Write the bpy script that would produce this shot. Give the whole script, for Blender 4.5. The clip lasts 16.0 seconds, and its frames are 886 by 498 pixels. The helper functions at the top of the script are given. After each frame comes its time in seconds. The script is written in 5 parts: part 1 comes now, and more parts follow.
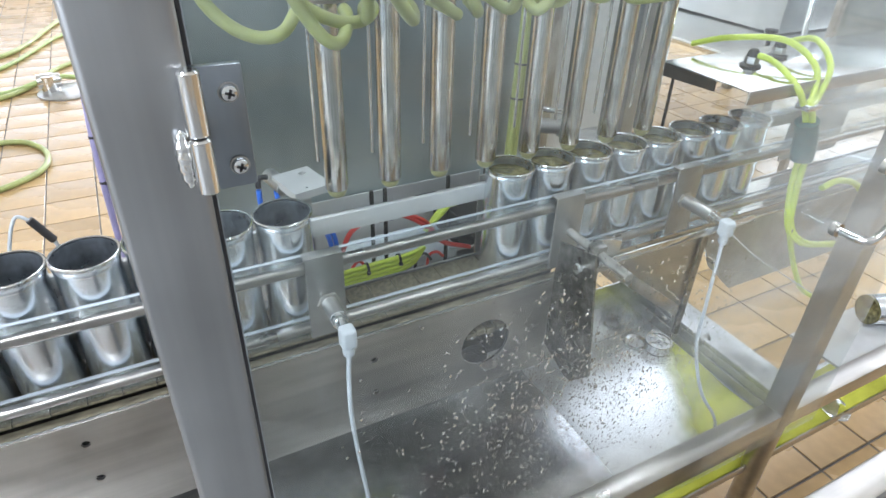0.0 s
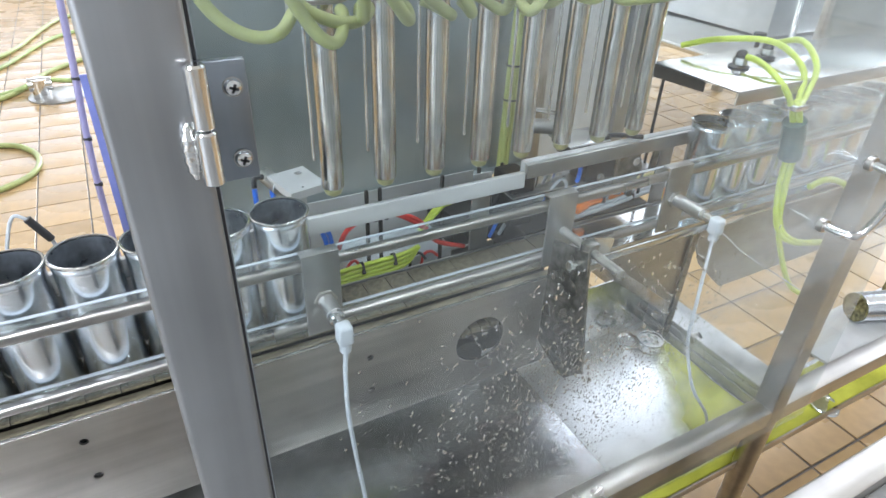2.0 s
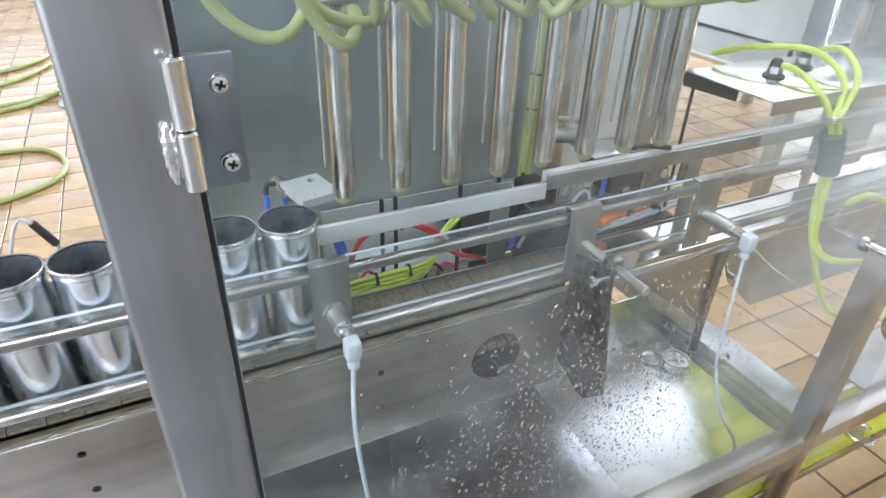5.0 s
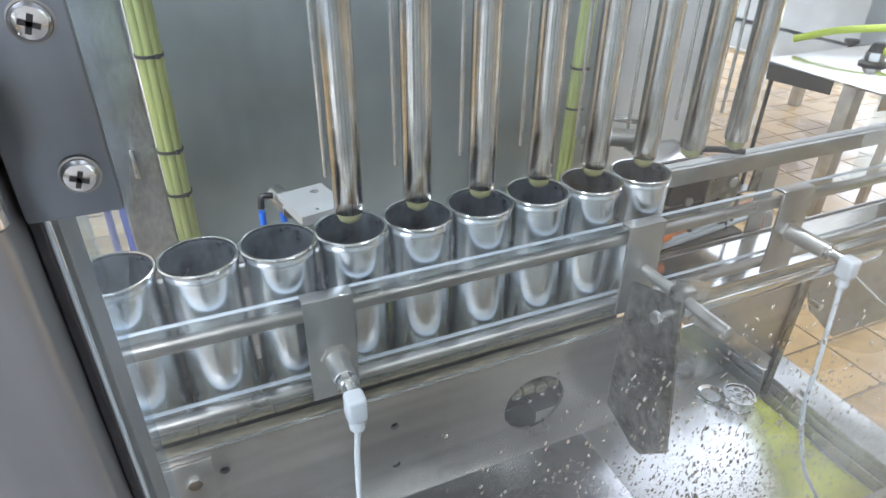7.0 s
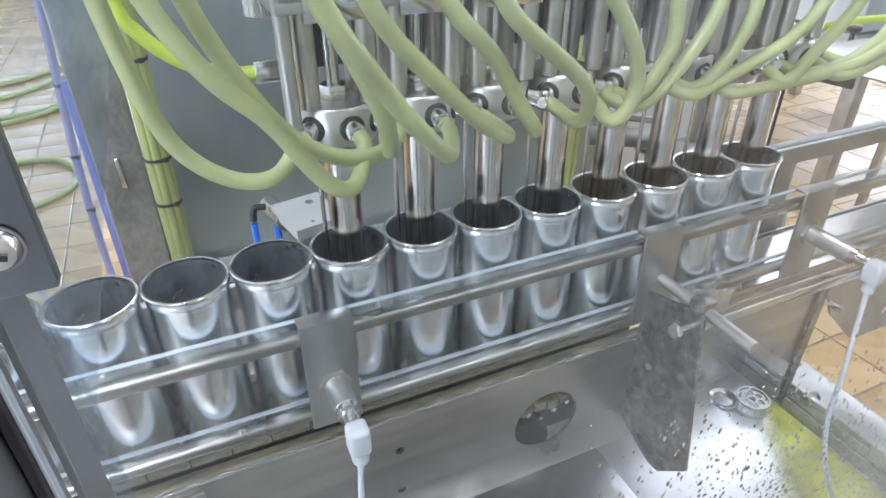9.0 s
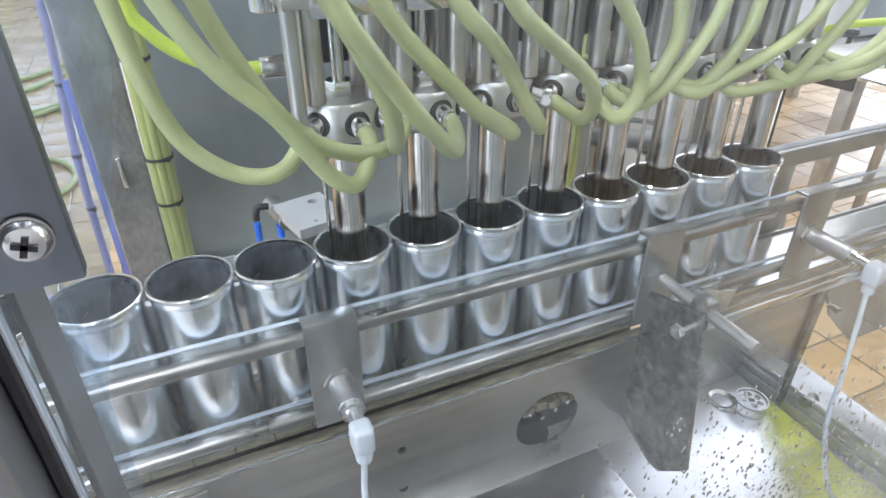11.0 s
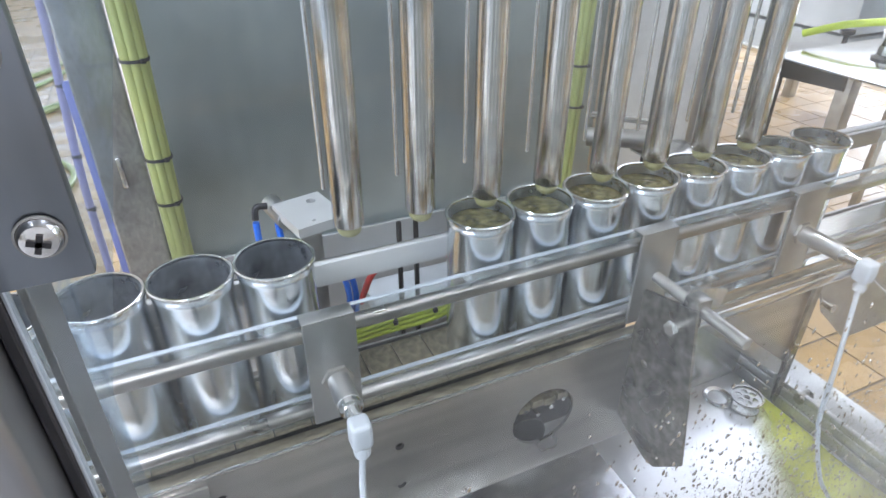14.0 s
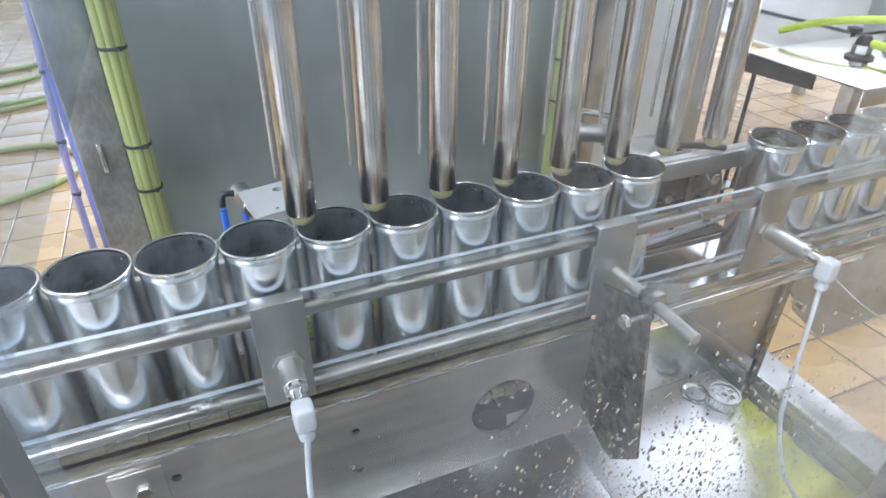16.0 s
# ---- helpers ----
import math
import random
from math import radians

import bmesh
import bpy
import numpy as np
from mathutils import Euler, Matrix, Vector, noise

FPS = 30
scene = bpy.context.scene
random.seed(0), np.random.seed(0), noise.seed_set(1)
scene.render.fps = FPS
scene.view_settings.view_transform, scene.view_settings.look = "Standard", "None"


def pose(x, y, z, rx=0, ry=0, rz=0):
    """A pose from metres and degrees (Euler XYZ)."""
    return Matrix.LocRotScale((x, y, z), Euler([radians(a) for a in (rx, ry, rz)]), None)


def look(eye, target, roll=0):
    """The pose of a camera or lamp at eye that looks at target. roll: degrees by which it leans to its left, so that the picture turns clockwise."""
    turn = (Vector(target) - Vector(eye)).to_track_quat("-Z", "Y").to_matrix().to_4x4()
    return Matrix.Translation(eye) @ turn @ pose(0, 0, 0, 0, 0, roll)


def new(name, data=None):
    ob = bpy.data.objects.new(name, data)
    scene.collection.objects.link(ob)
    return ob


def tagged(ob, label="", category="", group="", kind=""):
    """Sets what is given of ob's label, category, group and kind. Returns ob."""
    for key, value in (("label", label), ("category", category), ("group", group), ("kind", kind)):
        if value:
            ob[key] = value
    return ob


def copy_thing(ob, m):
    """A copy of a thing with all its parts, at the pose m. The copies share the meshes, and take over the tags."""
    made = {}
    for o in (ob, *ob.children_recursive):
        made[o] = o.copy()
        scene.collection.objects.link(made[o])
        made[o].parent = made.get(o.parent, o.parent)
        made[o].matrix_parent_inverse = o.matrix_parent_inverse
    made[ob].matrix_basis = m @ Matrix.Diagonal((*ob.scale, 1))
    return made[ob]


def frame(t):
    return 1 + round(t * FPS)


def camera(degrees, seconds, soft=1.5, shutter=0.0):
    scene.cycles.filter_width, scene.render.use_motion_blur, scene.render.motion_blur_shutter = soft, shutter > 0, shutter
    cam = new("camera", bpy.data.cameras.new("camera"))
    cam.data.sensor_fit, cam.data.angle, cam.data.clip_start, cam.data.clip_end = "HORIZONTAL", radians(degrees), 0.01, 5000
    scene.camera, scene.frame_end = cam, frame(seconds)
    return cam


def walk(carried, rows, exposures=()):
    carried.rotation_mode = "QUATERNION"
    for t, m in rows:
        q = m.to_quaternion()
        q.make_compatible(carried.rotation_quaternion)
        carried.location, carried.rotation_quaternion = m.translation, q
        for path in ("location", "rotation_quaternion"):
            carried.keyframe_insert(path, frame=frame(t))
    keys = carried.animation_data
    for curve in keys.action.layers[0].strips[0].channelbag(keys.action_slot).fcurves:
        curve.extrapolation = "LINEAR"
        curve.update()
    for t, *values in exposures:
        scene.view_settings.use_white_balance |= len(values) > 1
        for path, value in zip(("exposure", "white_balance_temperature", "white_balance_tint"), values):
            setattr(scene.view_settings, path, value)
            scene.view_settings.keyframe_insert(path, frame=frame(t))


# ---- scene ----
cam = camera(71.4, 16.0)
PATH = [
    (0, (-0.213, -0.679, 0.541), (0.59, 0.798, -0.543), 2.0),
    (0.5, (-0.214, -0.68, 0.54), (0.598, 0.794, -0.541), 2.2),
    (1, (-0.212, -0.681, 0.54), (0.609, 0.791, -0.537), 2.1),
    (1.5, (-0.215, -0.68, 0.54), (0.612, 0.788, -0.538), 2.4),
    (2, (-0.222, -0.689, 0.54), (0.605, 0.782, -0.533), 2.2),
    (2.5, (-0.223, -0.692, 0.539), (0.605, 0.779, -0.534), 2.1),
    (3, (-0.22, -0.694, 0.539), (0.609, 0.778, -0.532), 2.0),
    (5.5, (-0.182, -0.636, 0.51), (0.572, 0.894, -0.534), 1.7),
    (6, (-0.159, -0.599, 0.485), (0.581, 0.943, -0.553), 1.2),
    (6.5, (-0.142, -0.568, 0.466), (0.573, 0.99, -0.565), 0.9),
    (7, (-0.134, -0.536, 0.463), (0.557, 1.03, -0.571), 0.6),
    (7.5, (-0.122, -0.504, 0.459), (0.572, 1.059, -0.579), 0.4),
    (8, (-0.122, -0.488, 0.457), (0.574, 1.064, -0.594), -0.1),
    (8.5, (-0.12, -0.488, 0.457), (0.576, 1.063, -0.597), -0.1),
    (9, (-0.122, -0.49, 0.459), (0.572, 1.063, -0.593), -0.3),
    (11.5, (-0.129, -0.49, 0.458), (0.576, 1.061, -0.588), 0.1),
    (12, (-0.129, -0.489, 0.458), (0.577, 1.061, -0.591), 0.1),
    (12.5, (-0.133, -0.49, 0.46), (0.573, 1.056, -0.593), 0.1),
    (13, (-0.133, -0.495, 0.46), (0.573, 1.054, -0.589), 0.1),
    (13.5, (-0.134, -0.499, 0.461), (0.572, 1.052, -0.587), 0.1),
    (14, (-0.13, -0.498, 0.462), (0.577, 1.051, -0.586), -0.0),
    (14.5, (-0.125, -0.499, 0.461), (0.58, 1.052, -0.587), -0.3),
    (15, (-0.115, -0.501, 0.459), (0.588, 1.047, -0.594), 0.0),
    (15.5, (-0.1, -0.51, 0.459), (0.591, 1.039, -0.601), 0.1),
    (16, (-0.08, -0.53, 0.465), (0.588, 1.023, -0.604), 0.5),
]
walk(cam, [(t, look(eye, aim, roll)) for t, eye, aim, roll in PATH],
     [(0, 0.29, 6440, 17), (3, 0.31, 6440, 18), (5.5, 0.32, 6440, 20), (8, 0.40, 6440, 22), (16, 0.44, 6400, 24)])

# ---------- world and lights ----------
world = bpy.data.worlds.new("sky")
scene.world = world
world.use_nodes = True
wn = world.node_tree.nodes
sky = wn.new("ShaderNodeTexSky")
sky.sky_type, sky.sun_disc = "NISHITA", False
sky.sun_elevation, sky.sun_rotation = radians(38), radians(20)
world.node_tree.links.new(sky.outputs[0], wn["Background"].inputs[0])
wn["Background"].inputs[1].default_value = 0.12

FLOOR = -0.80
CEIL = 3.4
X0, X1, Y0, Y1 = -4.0, 7.0, -4.5, 9.0


def area_lamp(name, eye, target, sx, sy, watts, colour):
    lamp = bpy.data.lights.new(name, "AREA")
    lamp.shape, lamp.size, lamp.size_y, lamp.energy, lamp.color = "RECTANGLE", sx, sy, watts, colour
    ob = new(name, lamp)
    ob.matrix_world = look(eye, target)
    return ob


# daylight in the window openings of the far wall and of the right wall
area_lamp("window_daylight", (-1.5, Y1 - 0.05, 1.3), (-1.5, 0, 0.6), 4.6, 2.4, 80, (0.84, 0.94, 1.0))
area_lamp("window_daylight", (3.8, Y1 - 0.05, 1.3), (3.8, 0, 0.6), 4.2, 2.4, 520, (0.84, 0.94, 1.0))
area_lamp("window_daylight", (X1 - 0.05, 1.5, 1.3), (0, 1.5, 0.6), 5.0, 2.2, 260, (0.84, 0.94, 1.0))
area_lamp("window_daylight", (X0 + 0.05, -2.2, 1.2), (0, -1.3, -0.2), 2.8, 2.2, 130, (0.80, 0.92, 1.0))
SKY = (2.0, 6.4, 0.6, 5.0)
area_lamp("skylight_daylight", (4.2, 2.8, CEIL + 0.03), (4.2, 2.8, 0), 4.3, 4.3, 105, (0.88, 0.96, 1.0))
# unseen tube lamps under the ceiling, added to brighten cans and machine front
TUBES = [(-1.6, -2.4), (1.8, -2.4), (-1.5, -0.5), (1.2, 1.2), (1.2, 4.6)]
for (lx, ly), watts in zip(TUBES, (60, 42, 72, 55, 55)):
    area_lamp("tube_light", (lx, ly, CEIL - 0.14), (lx, ly, 0), 1.5, 0.22, watts, (0.86, 0.96, 1.0))

# ---------- materials ----------


def mat(name, col, rough, metal=0.0, scale=40.0, var=0.12, bump=0.0, stretch=(1, 1, 1), stain=0.15, stain_scale=5.0,
        rvar=0.12, coat=0.0, per_object=0.0, per_island=0.0, subsurface=0.0, transmission=0.0):
    m = bpy.data.materials.new(name)
    m.use_nodes = True
    nt = m.node_tree
    n, l = nt.nodes, nt.links
    b = n["Principled BSDF"]
    co = n.new("ShaderNodeTexCoord")
    mp = n.new("ShaderNodeMapping")
    mp.inputs["Scale"].default_value = stretch
    l.new(co.outputs["Object"], mp.inputs["Vector"])
    fine = n.new("ShaderNodeTexNoise")
    fine.inputs["Scale"].default_value, fine.inputs["Detail"].default_value = scale, 6
    l.new(mp.outputs[0], fine.inputs["Vector"])
    big = n.new("ShaderNodeTexNoise")
    big.inputs["Scale"].default_value, big.inputs["Detail"].default_value = stain_scale, 4
    l.new(co.outputs["Object"], big.inputs["Vector"])

    def span(source, lo, hi):
        r = n.new("ShaderNodeMapRange")
        r.inputs["From Min"].default_value, r.inputs["From Max"].default_value = 0.3, 0.7
        r.inputs["To Min"].default_value, r.inputs["To Max"].default_value = lo, hi
        l.new(source, r.inputs["Value"])
        return r.outputs[0]

    def times(a, b2):
        r = n.new("ShaderNodeMath")
        r.operation = "MULTIPLY"
        l.new(a, r.inputs[0])
        l.new(b2, r.inputs[1])
        return r.outputs[0]

    value = times(span(fine.outputs[0], 1 - var, 1 + var), span(big.outputs[0], 1 - stain, 1 + stain))
    if per_object:
        info = n.new("ShaderNodeObjectInfo")
        r = n.new("ShaderNodeMapRange")
        r.inputs["To Min"].default_value, r.inputs["To Max"].default_value = 1 - per_object, 1 + per_object
        l.new(info.outputs["Random"], r.inputs["Value"])
        value = times(value, r.outputs[0])
    if per_island:
        info = n.new("ShaderNodeNewGeometry")
        r = n.new("ShaderNodeMapRange")
        r.inputs["To Min"].default_value, r.inputs["To Max"].default_value = 1 - per_island, 1 + per_island
        l.new(info.outputs["Random Per Island"], r.inputs["Value"])
        value = times(value, r.outputs[0])
    hue = n.new("ShaderNodeVectorMath")
    hue.operation = "SCALE"
    hue.inputs[0].default_value = col
    l.new(value, hue.inputs["Scale"])
    l.new(hue.outputs[0], b.inputs["Base Color"])
    l.new(span(big.outputs[0], max(0.02, rough * (1 - rvar)), min(1, rough * (1 + rvar * 2))), b.inputs["Roughness"])
    b.inputs["Metallic"].default_value = metal
    b.inputs["Coat Weight"].default_value = coat
    b.inputs["Coat Roughness"].default_value = 0.08
    if subsurface:
        b.inputs["Subsurface Weight"].default_value = subsurface
        b.inputs["Subsurface Radius"].default_value = (0.01, 0.01, 0.004)
    b.inputs["Transmission Weight"].default_value = transmission
    if bump:
        bp = n.new("ShaderNodeBump")
        bp.inputs["Strength"].default_value, bp.inputs["Distance"].default_value = bump, 0.002
        l.new(fine.outputs[0], bp.inputs["Height"])
        l.new(bp.outputs[0], b.inputs["Normal"])
    return m


def clear_sheet(name, haze_lo, haze_hi, scale, tint=(0.94, 0.97, 0.97), haze_ramp=None, edge_gloss=0.6):
    """A clear plastic sheet: what lies behind shows through, the surface mirrors a little, a thin white haze is put
    into its colour.
    """
    m = bpy.data.materials.new(name)
    m.use_nodes = True
    nt = m.node_tree
    n, l = nt.nodes, nt.links
    n.remove(n["Principled BSDF"])
    out = n["Material Output"]
    clear = n.new("ShaderNodeBsdfTransparent")
    clear.inputs[0].default_value = (*tint, 1)
    gloss = n.new("ShaderNodeBsdfGlossy")
    gloss.inputs["Roughness"].default_value = 0.03
    veil = n.new("ShaderNodeBsdfDiffuse")
    veil.inputs[0].default_value = (0.8, 0.82, 0.83, 1)
    co = n.new("ShaderNodeTexCoord")
    noise_a = n.new("ShaderNodeTexNoise")
    noise_a.inputs["Scale"].default_value, noise_a.inputs["Detail"].default_value = scale, 5
    l.new(co.outputs["Object"], noise_a.inputs["Vector"])
    r = n.new("ShaderNodeMapRange")
    r.inputs["From Min"].default_value, r.inputs["From Max"].default_value = 0.4, 0.7
    r.inputs["To Min"].default_value, r.inputs["To Max"].default_value = haze_lo, haze_hi
    l.new(noise_a.outputs[0], r.inputs["Value"])
    veil_amount = r.outputs[0]
    # Streaked white haze put into the sheet's colour, thicker towards the upper right.
    if haze_ramp:
        split = n.new("ShaderNodeSeparateXYZ")
        l.new(co.outputs["Object"], split.inputs[0])
        along = n.new("ShaderNodeMapRange")
        along.interpolation_type = "SMOOTHSTEP"
        along.inputs["From Min"].default_value, along.inputs["From Max"].default_value = haze_ramp[0], haze_ramp[1]
        along.inputs["To Max"].default_value = haze_ramp[2]
        l.new(split.outputs[0], along.inputs["Value"])
        streak_map = n.new("ShaderNodeMapping")
        streak_map.inputs["Rotation"].default_value = (0, radians(-28), 0)
        streak_map.inputs["Scale"].default_value = (0.35, 1, 1.6)
        l.new(co.outputs["Object"], streak_map.inputs["Vector"])
        streak = n.new("ShaderNodeTexNoise")
        streak.inputs["Scale"].default_value, streak.inputs["Detail"].default_value = 9, 6
        l.new(streak_map.outputs[0], streak.inputs["Vector"])
        wide = n.new("ShaderNodeMapRange")
        wide.inputs["From Min"].default_value, wide.inputs["From Max"].default_value = 0.35, 0.65
        wide.inputs["To Min"].default_value = 0.15
        l.new(streak.outputs[0], wide.inputs["Value"])
        height = n.new("ShaderNodeMapRange")
        height.interpolation_type = "SMOOTHSTEP"
        height.inputs["From Min"].default_value, height.inputs["From Max"].default_value = -0.20, 0.16
        l.new(split.outputs[2], height.inputs["Value"])
        corner = n.new("ShaderNodeMath")
        corner.operation = "MULTIPLY"
        l.new(along.outputs[0], corner.inputs[0])
        l.new(height.outputs[0], corner.inputs[1])
        both = n.new("ShaderNodeMath")
        both.operation = "MULTIPLY_ADD"
        l.new(corner.outputs[0], both.inputs[0])
        l.new(wide.outputs[0], both.inputs[1])
        l.new(r.outputs[0], both.inputs[2])
        veil_amount = both.outputs[0]
    facing = n.new("ShaderNodeLayerWeight")
    facing.inputs["Blend"].default_value = 0.5
    power = n.new("ShaderNodeMath")
    power.operation = "POWER"
    power.inputs[1].default_value = 4.0
    l.new(facing.outputs["Facing"], power.inputs[0])
    fres = n.new("ShaderNodeMapRange")
    fres.inputs["To Min"].default_value, fres.inputs["To Max"].default_value = 0.025, edge_gloss
    l.new(power.outputs[0], fres.inputs["Value"])
    a = n.new("ShaderNodeMixShader")
    l.new(veil_amount, a.inputs[0])
    l.new(clear.outputs[0], a.inputs[1])
    l.new(veil.outputs[0], a.inputs[2])
    b = n.new("ShaderNodeMixShader")
    l.new(fres.outputs[0], b.inputs[0])
    l.new(a.outputs[0], b.inputs[1])
    l.new(gloss.outputs[0], b.inputs[2])
    l.new(b.outputs[0], out.inputs["Surface"])
    return m


STEEL = mat("brushed_stainless", (0.515, 0.495, 0.465), 0.30, 1.0, 60, 0.12, 0.05, (0.05, 1, 1), 0.17, 8)
STEEL_V = mat("brushed_stainless_upright", (0.50, 0.50, 0.49), 0.34, 1.0, 70, 0.08, 0.04, (1, 1, 0.04), 0.12, 5)
STEEL_POST = mat("satin_stainless_post", (0.37, 0.38, 0.39), 0.36, 1.0, 90, 0.06, 0.03, (1, 1, 0.03), 0.10, 9)
HINGE_STEEL = mat("bluish_satin_hinge_plate", (0.27, 0.30, 0.335), 0.34, 1.0, 90, 0.06, 0.03, (1, 1, 0.05), 0.14, 14)
STEEL_DULL = mat("dull_wet_stainless", (0.40, 0.40, 0.39), 0.38, 1.0, 25, 0.14, 0.06, (1, 1, 1), 0.25, 7)
STEEL_BRIGHT = mat("polished_stainless", (0.72, 0.72, 0.71), 0.14, 1.0, 80, 0.06, 0.02, (1, 1, 0.05), 0.06, 8)
TUBE_STEEL = mat("drawn_tube_steel", (0.62, 0.60, 0.57), 0.11, 1.0, 420, 0.55, 0.30, (1, 1, 0.006), 0.22, 30)
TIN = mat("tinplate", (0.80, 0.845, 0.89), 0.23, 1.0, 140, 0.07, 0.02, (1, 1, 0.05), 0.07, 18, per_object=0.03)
# Inside tin is darker: the shade within the can is put in its colour.
TIN_IN = mat("darkened_tinplate_inside", (0.46, 0.50, 0.54), 0.30, 0.9, 60, 0.22, 0.08, (1, 1, 0.6), 0.34, 42)
PANEL = mat("grey_steel_panel", (0.275, 0.312, 0.314), 0.32, 0.55, 30, 0.05, 0.02, (1, 1, 0.3), 0.24, 4.5)
PANEL_LIGHT = mat("light_grey_panel", (0.56, 0.57, 0.57), 0.38, 0.35, 30, 0.06, 0.02, (1, 1, 1), 0.10, 4)
RAIL = mat("wet_dirty_rail_steel", (0.38, 0.37, 0.35), 0.30, 1.0, 50, 0.14, 0.06, (0.08, 1, 1), 0.22, 11)
# Stained steel, darkened further for the dark tray it reflects on the carrier plate.
HANGER = mat("stained_steel_dark_reflection", (0.27, 0.26, 0.235), 0.28, 1.0, 90, 0.40, 0.10, (1, 1, 1), 0.45, 26)
# Brighter tray steel: the window light it mirrors is put into this colour.
TRAY_LIT = mat("window_lit_wet_tray_steel", (0.80, 0.81, 0.81), 0.33, 1.0, 30, 0.06, 0.08, (1, 1, 1), 0.12, 9)
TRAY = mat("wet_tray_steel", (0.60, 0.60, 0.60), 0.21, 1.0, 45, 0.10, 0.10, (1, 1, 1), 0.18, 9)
STRIP_CLEAR = clear_sheet("clear_guide_strip", 0.04, 0.12, 30)
WHITE_PE = mat("greyish_white_plastic", (0.62, 0.63, 0.63), 0.42, 0.0, 50, 0.08, 0.04, (0.2, 1, 1), 0.10, 9)
WEAR = mat("grimy_brown_wear_strip", (0.15, 0.13, 0.09), 0.42, 0.0, 150, 0.45, 0.08, (0.3, 1, 1), 0.3, 16)
CLEAR_PE = mat("bluish_white_guide_strip", (0.38, 0.42, 0.46), 0.36, 0.0, 50, 0.06, 0.02, (0.2, 1, 1), 0.08, 9)
CHAIN = mat("olive_brown_conveyor_plate", (0.155, 0.134, 0.09), 0.40, 0.1, 160, 0.40, 0.12, (1, 1, 1), 0.25, 14, per_object=0.06)
# Grey of the added deck, chosen for what the steel reflects.
DECK = mat("added_deck_grey", (0.195, 0.195, 0.19), 0.45, 0.3, 30, 0.12, 0.1, (1, 1, 1), 0.2, 2)
GALVANISED = mat("spangled_galvanised_steel", (0.40, 0.41, 0.42), 0.40, 0.9, 220, 0.16, 0.08, (1, 1, 0.5), 0.22, 16)
# Near black, because the shade inside the machine is put into this colour.
DARK = mat("near_black_with_shade", (0.024, 0.023, 0.020), 0.6, 0.0, 40, 0.2, 0.1, (1, 1, 1), 0.3, 8)
BLACK = mat("black_plastic", (0.025, 0.025, 0.028), 0.42, 0.0, 60, 0.15, 0.05)
HOSE = mat("milky_yellow_silicone_hose", (0.425, 0.455, 0.225), 0.40, 0.0, 40, 0.08, 0.03, (1, 1, 1), 0.14, 14, subsurface=0.35, transmission=0.15)
LIME = mat("lime_green_cable", (0.50, 0.62, 0.08), 0.38, 0.0, 40, 0.08, 0.03)
BUNDLE = mat("pale_green_air_hose", (0.31, 0.35, 0.13), 0.42, 0.0, 60, 0.10, 0.04, (1, 1, 0.2), 0.10, 12)
HOSE_FLOOR = mat("dull_green_floor_hose", (0.30, 0.38, 0.14), 0.45, 0.0, 40, 0.15, 0.05)
ORANGE = mat("orange_cable", (0.80, 0.20, 0.03), 0.40, 0.0, 40, 0.1, 0.03)
YELLOW = mat("pale_yellow_cable", (0.74, 0.62, 0.22), 0.40, 0.0, 40, 0.1, 0.03)
RED = mat("red_cable", (0.62, 0.05, 0.04), 0.40, 0.0, 40, 0.1, 0.03)
BLUE = mat("blue_air_hose", (0.02, 0.16, 0.72), 0.35, 0.0, 40, 0.08, 0.02)
PURPLE = mat("violet_grey_cable", (0.30, 0.28, 0.46), 0.40, 0.0, 60, 0.08, 0.02)
BLUE_STRIP = mat("blue_violet_plastic_strip", (0.16, 0.19, 0.46), 0.30, 0.0, 30, 0.08, 0.02)
WHITE_PLUG = mat("pale_grey_plug_plastic", (0.47, 0.50, 0.53), 0.42, 0.0, 80, 0.05, 0.03)
GREEN_TAPE = mat("dark_green_tape", (0.05, 0.12, 0.12), 0.45, 0.0, 60, 0.2, 0.1)
TIP = mat("amber_nozzle_seal", (0.30, 0.29, 0.15), 0.30, 0.0, 60, 0.1, 0.03, subsurface=0.2)
JUICE = mat("olive_can_brine", (0.115, 0.105, 0.046), 0.16, 0.0, 110, 0.45, 0.45, (1, 1, 1), 0.55, 60)
TILE = mat("ochre_floor_tile", (0.36, 0.24, 0.115), 0.22, 0.0, 25, 0.08, 0.05, (1, 1, 1), 0.14, 3, rvar=0.6, per_object=0.10, coat=0.0)
TILE_REST = mat("ochre_floor_tile_far", (0.36, 0.24, 0.115), 0.22, 0.0, 25, 0.08, 0.05, (1, 1, 1), 0.14, 3, rvar=0.6, per_island=0.10, coat=0.0)
GROUT = mat("dark_floor_joint", (0.10, 0.09, 0.08), 0.6, 0.0, 60, 0.2, 0.1)
WALL = mat("white_wall_paint", (0.74, 0.75, 0.74), 0.55, 0.0, 20, 0.04, 0.03, (1, 1, 1), 0.06, 1.2)
# Unseen closed wall, darkened so that less light reflects from the front.
WALL_GREY = mat("dim_grey_wall", (0.30, 0.31, 0.31), 0.45, 0.0, 20, 0.06, 0.03, (1, 1, 1), 0.10, 1.2)
CEILING = mat("pale_ceiling_board", (0.66, 0.67, 0.66), 0.7, 0.0, 20, 0.05, 0.03)
DOOR_CLEAR = clear_sheet("clear_door_sheet", 0.003, 0.05, 7, haze_ramp=(0.19, 0.48, 0.23))
STRIP_BLUE = clear_sheet("bluish_clear_strip", 0.05, 0.13, 12, (0.84, 0.91, 0.97))
SIDE_CLEAR = clear_sheet("bluish_side_sheet", 0.02, 0.08, 8, (0.84, 0.89, 0.94), edge_gloss=0.14)
